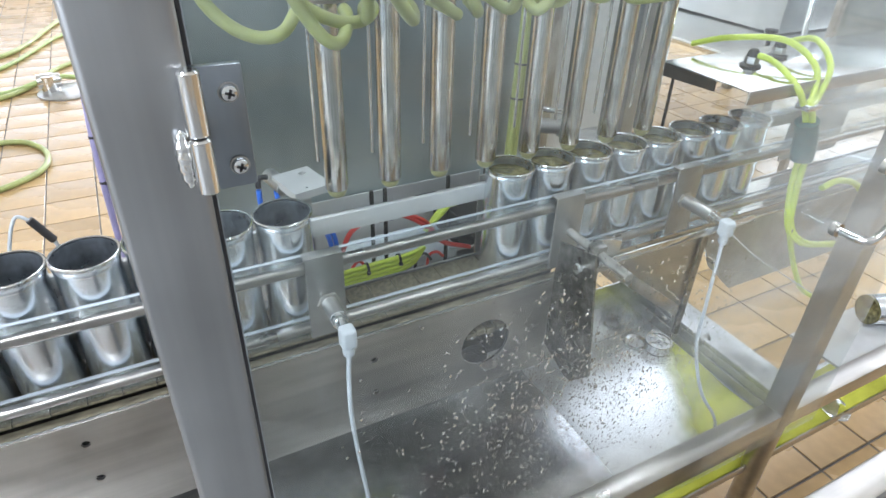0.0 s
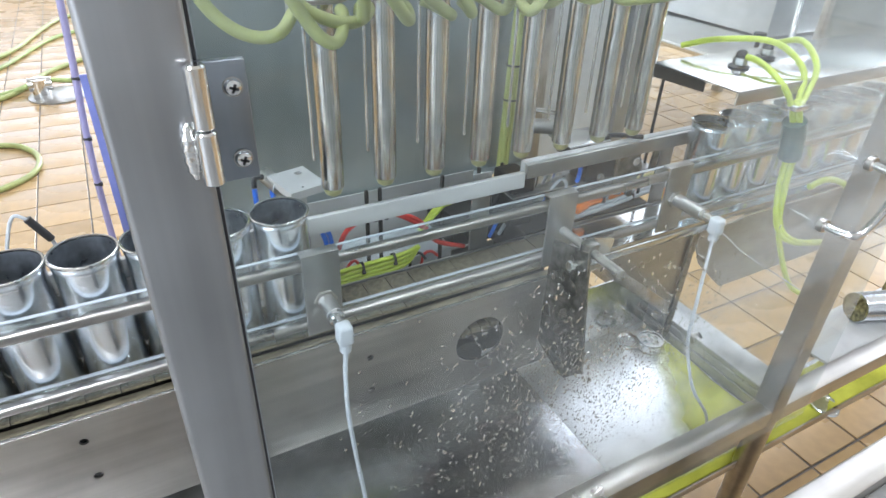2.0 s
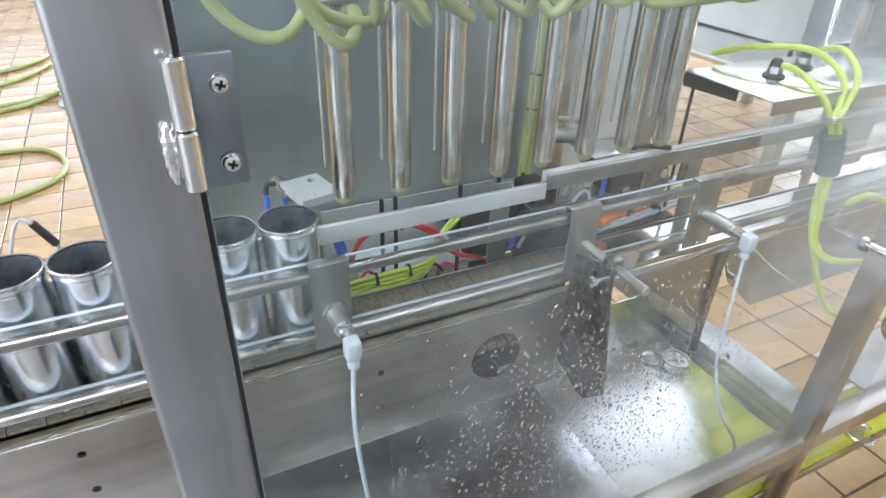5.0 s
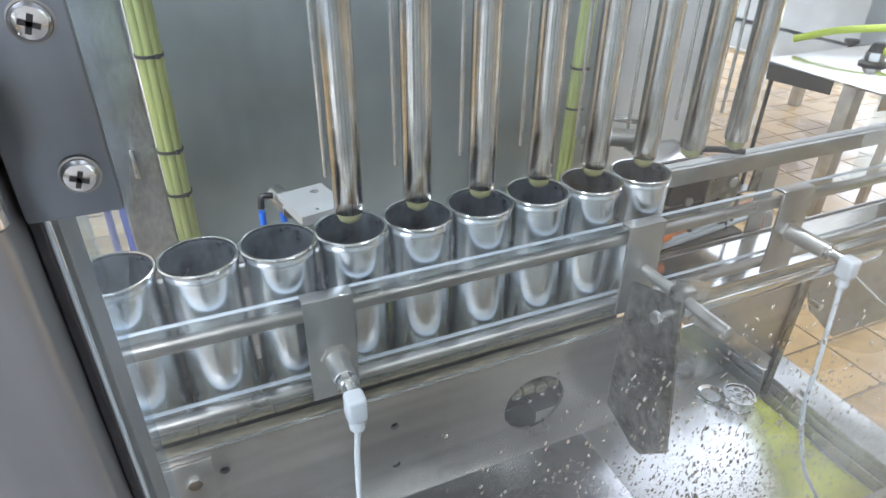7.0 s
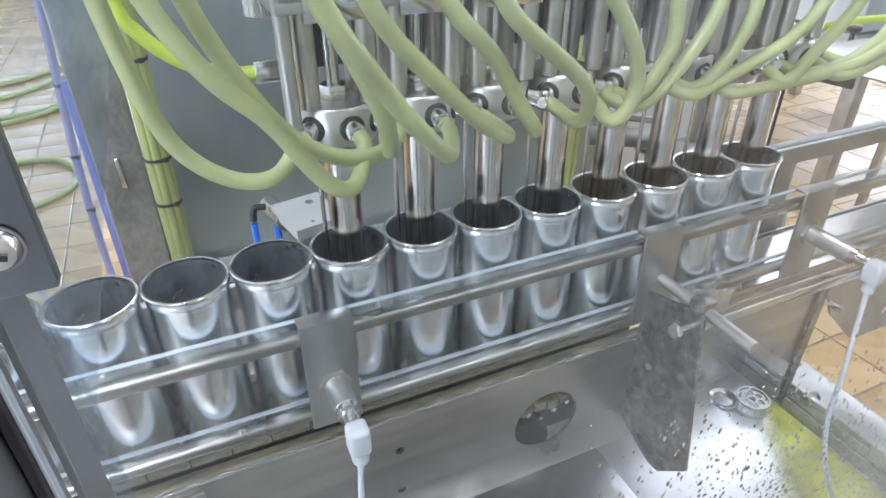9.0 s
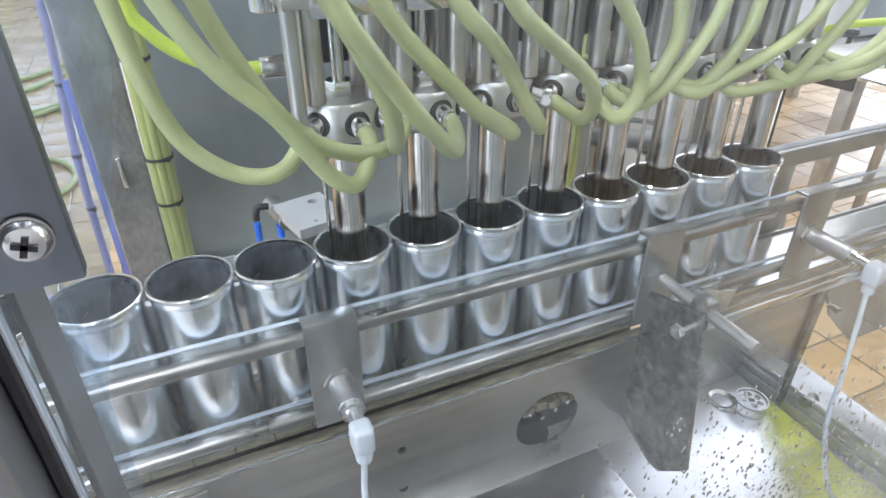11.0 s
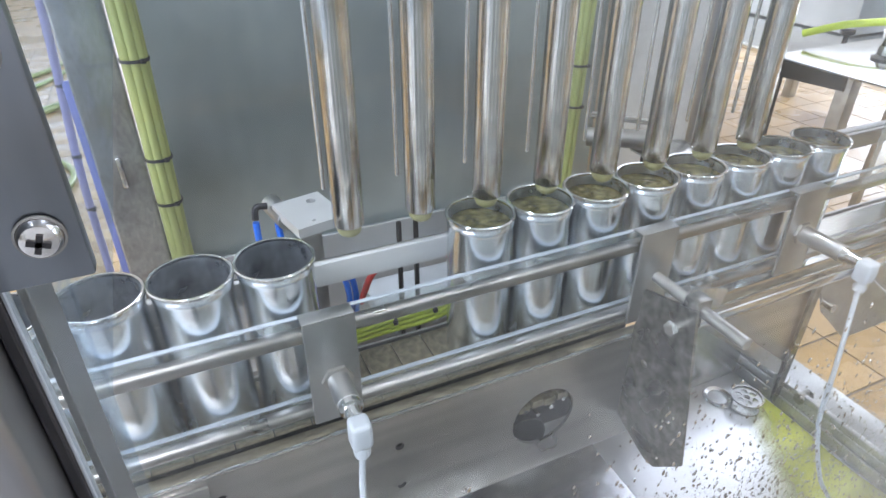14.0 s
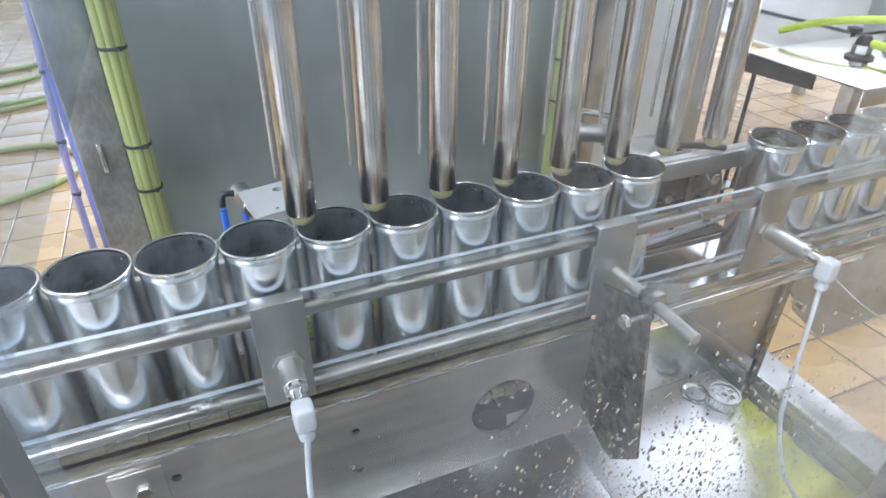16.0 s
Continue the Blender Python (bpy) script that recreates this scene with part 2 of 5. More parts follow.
COVER_CLEAR = clear_sheet("veiled_cover_sheet", 0.10, 0.30, 9)


def droplet_material():
    m = bpy.data.materials.new("water_drop")
    m.use_nodes = True
    b = m.node_tree.nodes["Principled BSDF"]
    b.inputs["Base Color"].default_value = (0.95, 0.97, 0.97, 1)
    b.inputs["Roughness"].default_value = 0.03
    b.inputs["IOR"].default_value = 1.33
    b.inputs["Transmission Weight"].default_value = 1.0
    return m


DROP = droplet_material()


def spill_material(name, origin, across, reach):
    """Thin yellow-green liquid on steel: clear at its thin rim, deep yellow where it stands."""
    m = mat(name, (0.60, 0.62, 0.10), 0.14, 0.0, 14, 0.25, 0.15, (0.3, 1, 1), 0.30, 8)
    n, l = m.node_tree.nodes, m.node_tree.links
    body = n["Principled BSDF"]
    co = n.new("ShaderNodeTexCoord")
    shift = n.new("ShaderNodeVectorMath")
    shift.operation = "SUBTRACT"
    shift.inputs[1].default_value = origin
    l.new(co.outputs["Object"], shift.inputs[0])
    along = n.new("ShaderNodeVectorMath")
    along.operation = "DOT_PRODUCT"
    along.inputs[1].default_value = across
    l.new(shift.outputs[0], along.inputs[0])
    wave = n.new("ShaderNodeTexNoise")
    wave.inputs["Scale"].default_value = 22
    l.new(co.outputs["Object"], wave.inputs["Vector"])
    add = n.new("ShaderNodeMath")
    add.operation = "MULTIPLY_ADD"
    add.inputs[1].default_value = reach * 0.5
    l.new(wave.outputs[0], add.inputs[0])
    l.new(along.outputs["Value"], add.inputs[2])
    depth = n.new("ShaderNodeMapRange")
    depth.interpolation_type = "SMOOTHSTEP"
    depth.inputs["From Min"].default_value, depth.inputs["From Max"].default_value = reach * 0.25, reach * 1.3
    depth.inputs["To Max"].default_value = 0.92
    l.new(add.outputs[0], depth.inputs["Value"])
    thin = n.new("ShaderNodeBsdfTransparent")
    blend = n.new("ShaderNodeMixShader")
    l.new(depth.outputs[0], blend.inputs[0])
    l.new(thin.outputs[0], blend.inputs[1])
    l.new(body.outputs[0], blend.inputs[2])
    l.new(blend.outputs[0], n["Material Output"].inputs["Surface"])
    return m


SPILL = spill_material("yellow_green_spill", (0.766, 0.067, 0), (0.824, -0.567, 0), 0.085)
SPILL_DEEP = spill_material("yellow_green_gutter_liquid", (0, -1, 0), (0, 1, 0), 0.1)


def lamp_glow():
    m = bpy.data.materials.new("tube_lamp_glow")
    m.use_nodes = True
    b = m.node_tree.nodes["Principled BSDF"]
    b.inputs["Emission Color"].default_value = (0.97, 1, 0.98, 1)
    b.inputs["Emission Strength"].default_value = 5.0
    return m


GLOW = lamp_glow()

# ---------- mesh helpers ----------


def finish(name, bm, material, smooth=False):
    me = bpy.data.meshes.new(name)
    bmesh.ops.recalc_face_normals(bm, faces=bm.faces)
    bm.to_mesh(me)
    bm.free()
    if material:
        me.materials.append(material)
    if smooth:
        me.polygons.foreach_set("use_smooth", [True] * len(me.polygons))
        me.set_sharp_from_angle(angle=radians(38))
    return me


def part(name, bm, material, parent=None, label="", smooth=True, at=None):
    ob = new(name, finish(name, bm, material, smooth))
    if parent:
        ob.parent = parent
    if at:
        ob.matrix_basis = at
    if label:
        tagged(ob, label)
    return ob


def thing(name, label, category, group="", kind="", at=None):
    ob = new(name)
    ob.empty_display_size = 0.02
    if at:
        ob.matrix_basis = at
    return tagged(ob, label, category, group, kind)


def box(x0, x1, y0, y1, z0, z1, bevel=0.0, bm=None, seg=2):
    own = bmesh.new()
    m = Matrix.Translation(((x0 + x1) / 2, (y0 + y1) / 2, (z0 + z1) / 2)) @ Matrix.Diagonal((x1 - x0, y1 - y0, z1 - z0, 1))
    bmesh.ops.create_cube(own, size=1, matrix=m)
    if bevel:
        bmesh.ops.bevel(own, geom=own.edges[:], offset=bevel, segments=seg, affect="EDGES", profile=0.5)
    return merge(bm, own)


def merge(bm, own):
    if bm is None:
        return own
    me = bpy.data.meshes.new("scratch")
    own.to_mesh(me)
    own.free()
    bm.from_mesh(me)
    bpy.data.meshes.remove(me)
    return bm


def lathe(profile, seg=32, at=None, bm=None, close=False):
    """Turn (r, z) pairs round the z axis."""
    own = bmesh.new()
    rings = []
    for r, z in profile:
        if r < 1e-6:
            rings.append([own.verts.new((0, 0, z))])
        else:
            rings.append([own.verts.new((r * math.cos(2 * math.pi * i / seg), r * math.sin(2 * math.pi * i / seg), z)) for i in range(seg)])
    pairs = list(zip(rings, rings[1:])) + ([(rings[-1], rings[0])] if close else [])
    for a, b in pairs:
        for i in range(seg):
            j = (i + 1) % seg
            if len(a) == 1 and len(b) == 1:
                continue
            if len(a) == 1:
                own.faces.new((a[0], b[j], b[i]))
            elif len(b) == 1:
                own.faces.new((a[i], a[j], b[0]))
            else:
                own.faces.new((a[i], a[j], b[j], b[i]))
    if at:
        own.transform(at)
    return merge(bm, own)


def rod(a, b, r, seg=20, chamfer=0.0008, bm=None):
    """A round bar from a to b with slightly broken edges."""
    a, b = Vector(a), Vector(b)
    d = b - a
    h = d.length
    c = min(chamfer, r * 0.4)
    m = Matrix.Translation(a) @ d.to_track_quat("Z", "Y").to_matrix().to_4x4()
    return lathe([(0, 0), (r - c, 0), (r, c), (r, h - c), (r - c, h), (0, h)], seg, m, bm)


def spline(points, step=10):
    pts = [Vector(p) for p in points]
    pts = [2 * pts[0] - pts[1]] + pts + [2 * pts[-1] - pts[-2]]
    out = []
    for i in range(1, len(pts) - 2):
        p0, p1, p2, p3 = pts[i - 1:i + 3]
        for k in range(step):
            t = k / step
            out.append(0.5 * (2 * p1 + (p2 - p0) * t + (2 * p0 - 5 * p1 + 4 * p2 - p3) * t * t + (3 * p1 - p0 - 3 * p2 + p3) * t ** 3))
    out.append(pts[-2])
    return out


def hose(points, r, seg=12, step=10, bm=None):
    """A tube along a smooth line through the points."""
    line = spline(points, step)
    own = bmesh.new()
    rings, side = [], None
    for i, p in enumerate(line):
        d = (line[min(i + 1, len(line) - 1)] - line[max(i - 1, 0)]).normalized()
        if side is None:
            side = d.orthogonal().normalized()
        side = (side - d * side.dot(d)).normalized()
        up = d.cross(side)
        rings.append([own.verts.new(p + r * (side * math.cos(2 * math.pi * k / seg) + up * math.sin(2 * math.pi * k / seg))) for k in range(seg)])
    for a, b in zip(rings, rings[1:]):
        for k in range(seg):
            own.faces.new((a[k], a[(k + 1) % seg], b[(k + 1) % seg], b[k]))
    own.faces.new(rings[0][::-1])
    own.faces.new(rings[-1])
    return merge(bm, own)


def sheet(outline, holes, thick, at=None, bm=None):
    """A flat plate in the x-z plane with holes (x, z, r) right through it; thick goes towards +y."""
    own = bmesh.new()
    edges = []
    loops = [list(outline)] + [[(x + r * math.cos(2 * math.pi * i / n), z + r * math.sin(2 * math.pi * i / n)) for i in range(n)]
                               for x, z, r in holes for n in [12 if r < 0.01 else 40]]
    for loop in loops:
        vs = [own.verts.new((x, 0, z)) for x, z in loop]
        edges += [own.edges.new((vs[i], vs[(i + 1) % len(vs)])) for i in range(len(vs))]
    bmesh.ops.triangle_fill(own, edges=edges, use_beauty=True, use_dissolve=False)
    out = bmesh.ops.extrude_face_region(own, geom=own.faces[:])
    bmesh.ops.translate(own, verts=[v for v in out["geom"] if isinstance(v, bmesh.types.BMVert)], vec=(0, thick, 0))
    if at:
        own.transform(at)
    return merge(bm, own)


def hexnut(c, axis, r, h, bm=None):
    m = Matrix.Translation(c) @ Vector(axis).to_track_quat("Z", "Y").to_matrix().to_4x4()
    return lathe([(0, 0), (r * 0.95, 0), (r, h * 0.12), (r, h * 0.88), (r * 0.92, h), (0, h)], 6, m, bm)


def tie_wrap(c, r, axis="z", bm=None):
    """A cable tie: a narrow ring with its head."""
    own = lathe([(r, -0.0022), (r + 0.0014, -0.0022), (r + 0.0014, 0.0022), (r, 0.0022)], 20, None, None, True)
    box(r - 0.001, r + 0.005, -0.003, 0.003, -0.003, 0.003, 0.0006, own)
    turn = {"z": pose(0, 0, 0), "x": pose(0, 0, 0, 0, 90, 0), "y": pose(0, 0, 0, 90, 0, 0)}[axis]
    own.transform(Matrix.Translation(c) @ turn @ pose(0, 0, 0, 0, 0, -60))
    return merge(bm, own)


# ---------- the hall ----------
def wall_with_windows(name, width, height, windows, at):
    """A wall in its own x-z plane, 0.2 thick, with openings (x0, x1, z0, z1)."""
    wall = tagged(new(name, None), "unseen factory wall, white with wide window openings, grey without", "wall", kind="structure")
    wall.matrix_basis = at
    bm = bmesh.new()
    xs = sorted({0, width, *[w[0] for w in windows], *[w[1] for w in windows]})
    for a, b in zip(xs, xs[1:]):
        hit = [w for w in windows if w[0] <= a and b <= w[1]]
        if hit:
            box(a, b, 0, 0.2, 0, hit[0][2], 0, bm)
            box(a, b, 0, 0.2, hit[0][3], height, 0, bm)
        else:
            box(a, b, 0, 0.2, 0, height, 0, bm)
    part("wall_body", bm, WALL if windows else WALL_GREY, wall, smooth=False)
    for x0, x1, z0, z1 in windows:
        bm = bmesh.new()
        k = 3
        for i in range(k + 1):
            x = x0 + (x1 - x0) * i / k
            box(x - 0.03, x + 0.03, 0.08, 0.14, z0, z1, 0, bm)
        for z in (z0, z1):
            box(x0, x1, 0.085, 0.135, z - 0.03, z + 0.03, 0, bm)
        part("window_frame", bm, WHITE_PE, wall, "pale window frame", False)
    return wall


H = CEIL - FLOOR
wall_with_windows("wall_north", X1 - X0, H, [(0.2, 4.8, 0.9, 3.3), (5.7, 9.9, 0.9, 3.3)], pose(X0, Y1, FLOOR))
wall_with_windows("wall_east", Y1 - Y0, H, [(2.0, 7.0, 1.0, 3.2)], pose(X1, Y1, FLOOR, 0, 0, -90))
wall_with_windows("wall_south", X1 - X0, H, [], pose(X1, Y0, FLOOR, 0, 0, 180))
wall_with_windows("wall_west", Y1 - Y0, H, [(0.9, 3.7, 0.9, 3.1)], pose(X0, Y0, FLOOR, 0, 0, 90))
bm = box(X0, SKY[0], Y0, Y1, CEIL, CEIL + 0.1)
box(SKY[1], X1, Y0, Y1, CEIL, CEIL + 0.1, 0, bm)
box(SKY[0], SKY[1], Y0, SKY[2], CEIL, CEIL + 0.1, 0, bm)
box(SKY[0], SKY[1], SKY[3], Y1, CEIL, CEIL + 0.1, 0, bm)
ceil = part("ceiling", bm, CEILING, smooth=False)
tagged(ceil, "pale board ceiling of the factory hall", "ceiling", kind="structure")


def tube_fixture(lx, ly):
    t = thing("ceiling_light", "unseen long white fluorescent tube fixture added under the ceiling", "lamp", "tube lamps in rows", at=pose(lx, ly, CEIL))
    part("housing", box(-0.78, 0.78, -0.12, 0.12, -0.07, 0, 0.01), WHITE_PE, t)
    for dy in (-0.06, 0.06):
        part("tube", rod((-0.74, dy, -0.09), (0.74, dy, -0.09), 0.013), GLOW, t, "glowing fluorescent tube")


for lx, ly in TUBES:
    tube_fixture(lx, ly)

# ---------- machine frame ----------
frame_thing = thing("machine_frame", "satin stainless steel square-tube frame of the filling machine", "frame")


def post_with_leg(x0, x1, y0, y1, z0, material=STEEL_POST):
    p = part("post", box(x0, x1, y0, y1, z0, 1.6, 0.004, seg=3), material, frame_thing)
    cx, cy = (x0 + x1) / 2, (y0 + y1) / 2
    part("leg", rod((cx, cy, z0 + 0.01), (cx, cy, FLOOR + 0.03), 0.021), STEEL, frame_thing, "round stainless machine leg")
    part("foot", lathe([(0, 0), (0.04, 0), (0.04, 0.008), (0.022, 0.02), (0.014, 0.04), (0, 0.04)], 24, pose(cx, cy, FLOOR)), STEEL_DULL, frame_thing)
    return p


post_with_leg(-0.231, -0.183, -0.360, -0.312, -0.33)
post_with_leg(0.697, 0.737, -0.294, -0.254, -0.33)
post_with_leg(-0.2495, -0.182, 0.488, 0.545, -0.45, GALVANISED)
post_with_leg(0.955, 1.0, 0.488, 0.545, -0.45)
part("bottom_rail", box(-0.183, 1.9, -0.293, -0.254, -0.33, -0.29, 0.003), STEEL, frame_thing)
part("bottom_rail", box(-1.2, -0.231, -0.35, -0.312, -0.33, -0.29, 0.003), STEEL, frame_thing)
part("cross_rail", box(0.815, 0.905, -0.252, 0.488, -0.402, -0.376, 0.003), STEEL_DULL, frame_thing, "dull wet steel cross channel")
part("channel_lip", box(0.815, 0.825, -0.252, 0.488, -0.3755, -0.362, 0.002), STEEL_DULL, frame_thing)
for yy in (-0.215, -0.02):
    part("rail_clamp", rod((0.81, yy, -0.372), (0.838, yy, -0.372), 0.011, 16), HANGER, frame_thing, "dark clamp screw")
part("top_rail", box(-0.183, 1.9, -0.355, -0.315, 1.2, 1.24, 0.003), STEEL, frame_thing)

door = thing("clear_machine_door", "clear plastic machine door with water drops, hung on a steel hinge", "door")
pane = part("pane", box(-0.178, 0.70, -0.338, -0.333, -0.25, 1.15, 0.001), DOOR_CLEAR, door, "clear sheet with white haze put into its colour", False)
pane.visible_shadow = False
part("gasket", box(-0.1826, -0.1790, -0.3392, -0.3322, -0.25, 1.15, 0.0008), BLACK, door, "black rubber gasket along the edge", False)
part("sheet_edge", box(-0.1788, -0.1782, -0.338, -0.333, -0.25, 1.15), CLEAR_PE, door, "bright sawn edge of the sheet", False)


def droplets():
    """Water drops that cling to the door sheet."""
    rng = random.Random(4)
    verts, faces = [], []
    seg = 8
    for _ in range(4200):
        x, z = rng.gauss(0.17, 0.11), rng.gauss(0.055, 0.075)
        if not (-0.12 < x < 0.62 and -0.19 < z < 0.24):
            continue
        r = 0.0004 + 0.0009 * rng.random() ** 2.2
        tall = 1.1 + 1.0 * rng.random()
        base = len(verts)
        for k, (rr, d) in enumerate(((1.0, 0.0), (0.75, 0.55), (0.3, 0.85))):
            for i in range(seg):
                a = 2 * math.pi * i / seg
                verts.append((x + r * rr * math.cos(a), -0.3332 + r * d * 0.8, z + r * rr * tall * math.sin(a)))
        for k in range(2):
            for i in range(seg):
                j = (i + 1) % seg
                faces.append((base + k * seg + i, base + k * seg + j, base + (k + 1) * seg + j, base + (k + 1) * seg + i))
        faces.append(tuple(base + 2 * seg + i for i in range(seg)))
        faces.append(tuple(base + i for i in reversed(range(seg))))
    me = bpy.data.meshes.new("water_drops")
    me.from_pydata(verts, [], faces)
    me.materials.append(DROP)
    me.polygons.foreach_set("use_smooth", [True] * len(me.polygons))
    ob = new("water_drops", me)
    ob.parent = door
    ob.visible_shadow = False
    tagged(ob, "small clear water drops on the plastic", kind="stuff")


droplets()

wing = thing("side_window", "steel edge profile with a bluish clear side sheet behind the post", "panel")
part("edge_profile", box(-0.1828, -0.1800, -0.3117, -0.2830, -0.29, 1.15, 0.0005), STEEL_POST, wing, "satin steel edge profile", False)
wing_pane = part("pane", box(-0.1825, -0.1808, -0.2828, -0.2530, -0.29, 1.15), STRIP_BLUE, wing, "bluish veiled sheet", False)
wing_pane.visible_shadow = False
upper_pane = part("upper_pane", box(-0.1825, -0.1808, -0.2525, 0.487, 0.262, 1.15), SIDE_CLEAR, wing, "bluish clear sheet above the can passage", False)
upper_pane.visible_shadow = False

# hinge: barrel in two knuckles, plate with two cross-head screws, weld on the post
hinge = door
part("hinge_plate", box(-0.1815, -0.1555, -0.3455, -0.3395, 0.3755, 0.4455, 0.0012), HINGE_STEEL, hinge, "flat hinge plate")
for za, zb, name in ((0.386, 0.4165, "lower_knuckle"), (0.4175, 0.451, "upper_knuckle")):
    part(name, rod((-0.1845, -0.3672, za), (-0.1845, -0.3672, zb), 0.0056, 28, 0.0012), STEEL_BRIGHT, hinge)
bm = bmesh.new()
bmesh.ops.create_icosphere(bm, subdivisions=4, radius=1.0)
for v in bm.verts:
    ripple = 1 + 0.10 * math.sin(v.co.z * 17) + 0.06 * noise.noise(v.co * 4)
    v.co = Vector((-0.1925 + v.co.x * 0.0045 * ripple, -0.3618 + v.co.y * 0.0042 * ripple, 0.404 + v.co.z * 0.0165))
part("weld_bead", bm, STEEL_BRIGHT, hinge, "rough weld seam")
for sz in (0.431, 0.389):
    screw = part("screw", lathe([(0.0050, 0), (0.0048, 0.0015), (0.0040, 0.0030), (0.0020, 0.0037), (0, 0.0038)], 28, pose(-0.164, -0.346, sz, 90)), STEEL_BRIGHT, hinge, "round cross-head screw")
    bm = box(-0.0025, 0.0025, -0.0007, 0.0007, -0.0005, 0.0006)
    box(-0.0007, 0.0007, -0.0025, 0.0025, -0.0005, 0.0006, 0, bm)
    bm.transform(pose(-0.164, -0.3498, sz, 90, 20, 0))
    part("cross_slot", bm, BLACK, screw, "dark cross recess")
    part("screw_rim", lathe([(0.0050, 0), (0.0056, 0), (0.0056, 0.0006), (0.0050, 0.0008)], 28, pose(-0.164, -0.346, sz, 90), None, True), STEEL_DULL, screw)

handle = door
part("grip", hose([(0.50, -0.339, 0.178), (0.50, -0.372, 0.180), (0.515, -0.382, 0.187), (0.545, -0.384, 0.235), (0.55, -0.372, 0.247), (0.55, -0.339, 0.25)], 0.005, 14, 8), STEEL_BRIGHT, handle)
for hx, hz in ((0.50, 0.178), (0.55, 0.25)):
    part("flange", rod((hx, -0.346, hz), (hx, -0.338, hz), 0.009), STEEL, handle)

# ---------- back panels, column details ----------
back = thing("back_panel", "large grey steel rear panel behind the filling tubes", "panel")
part("panel_sheet", box(-0.18, 0.672, 0.500, 0.504, -0.12, 1.4, 0.001), PANEL, back, smooth=False)
part("bottom_fold", box(-0.18, 0.672, 0.470, 0.4995, -0.12, -0.117), PANEL, back, smooth=False)
side = thing("side_panel", "light grey steel panel beside the rear panel", "panel")
part("panel_sheet", box(0.715, 0.95, 0.506, 0.510, -0.14, 1.4, 0.001), PANEL_LIGHT, side, smooth=False)
part("edge_profile", box(0.676, 0.712, 0.49, 0.53, -0.14, 1.4, 0.002), STEEL_DULL, side)
low = thing("rear_lower_panel", "light grey lower panel behind the conveyor", "panel")
part("panel_sheet", box(-0.18, 0.40, 0.30, 0.303, -0.35, -0.005, 0.001), PANEL_LIGHT, low, smooth=False)
latch = part("panel_latch", box(-0.221, -0.213, 0.480, 0.4875, 0.045, 0.095, 0.002), STEEL_BRIGHT)
tagged(latch, "small bright steel latch on the rear column", "latch")


def hose_bundle(x, y, lean, bow, z0, z1, tubes, r, ties, group):
    t = thing("air_hose_bundle", "bundle of pale green air hoses held by black cable ties", "hose bundle", group)
    rng2 = random.Random(round(x * 1000))
    for i in range(tubes):
        a = 2 * math.pi * i / tubes
        ox, oy = r * 0.62 * math.cos(a), r * 0.62 * math.sin(a)
        pts = [(x + ox + lean * (z - z0) + rng2.uniform(-0.0007, 0.0007), y + oy - bow * (z - z0), z) for z in np.linspace(z0, z1, 6)]
        part("air_hose", hose(pts, r * 0.42, 10, 3), BUNDLE, t)
    for z in ties:
        part("cable_tie", tie_wrap((x + lean * (z - z0), y - bow * (z - z0), z), r * 1.08), BLACK, t, "black cable tie")


hose_bundle(-0.1635, 0.4755, 0.012, 0.10, -0.12, 0.9, 8, 0.0172, (0.022, 0.098, 0.245, 0.42), "air hose bundles at the rear panel")
hose_bundle(0.588, 0.470, 0.005, 0.04, -0.12, 0.9, 6, 0.015, (0.07, 0.150, 0.30), "air hose bundles at the rear panel")
cab = thing("violet_cable", "violet-grey cable with black ties hanging behind the column", "cable")
part("cable", hose([(-0.255, 0.60, 0.5), (-0.27, 0.60, 0.25), (-0.286, 0.60, 0.05), (-0.292, 0.60, -0.15), (-0.30, 0.6, -0.79)], 0.0065), PURPLE, cab)
for z, x in ((0.18, -0.275), (0.065, -0.285), (-0.03, -0.289)):
    part("cable_tie", tie_wrap((x, 0.60, z), 0.0066), BLACK, cab)
strip = part("plastic_strip", box(-0.268, -0.2505, 0.56, 0.564, -0.6, 0.195, 0.001), BLUE_STRIP)
tagged(strip, "blue-violet plastic edge strip beside the rear column", "strip")

# ---------- conveyor ----------
BELT = -0.020
conveyor = thing("can_conveyor", "stainless slat conveyor that carries the cans through the filler", "conveyor")
BIG_HOLE = (0.207, -0.113, 0.0435)
small = [(0.0187, -0.076, 0.0052), (0.0187, -0.140, 0.0052), (-0.348, -0.062, 0.0052), (-0.347, -0.124, 0.0052), (-0.166, -0.062, 0.0052), (-0.166, -0.124, 0.0052)]
part("side_plate", sheet([(-1.6, -0.0265), (-1.6, -0.205), (0.352, -0.205), (0.352, -0.0265)], [BIG_HOLE] + small, 0.004, pose(0, -0.0585, 0)), STEEL, conveyor, "front side plate with a round opening", False)
part("side_plate", sheet([(0.358, -0.0265), (0.358, -0.046), (0.455, -0.040), (0.646, -0.196), (0.652, -0.262), (0.668, -0.262), (0.676, -0.0265)], [(0.39, -0.042, 0.005)], 0.004, pose(0, -0.0585, 0)), STEEL, conveyor, "three-cornered front plate", False)
part("plate_fold", sheet([(0.458, -0.034), (0.648, -0.186), (0.646, -0.212), (0.440, -0.048)], [], 0.003, pose(0, -0.0625, 0)), STEEL_BRIGHT, conveyor, "bright folded edge", False)
part("side_plate", sheet([(0.678, -0.0265), (0.678, -0.062), (0.705, -0.112), (0.79, -0.19), (4.4, -0.19), (4.4, -0.0265)], [], 0.004, pose(0, -0.0585, 0)), STEEL_DULL, conveyor, "front side plate", False)
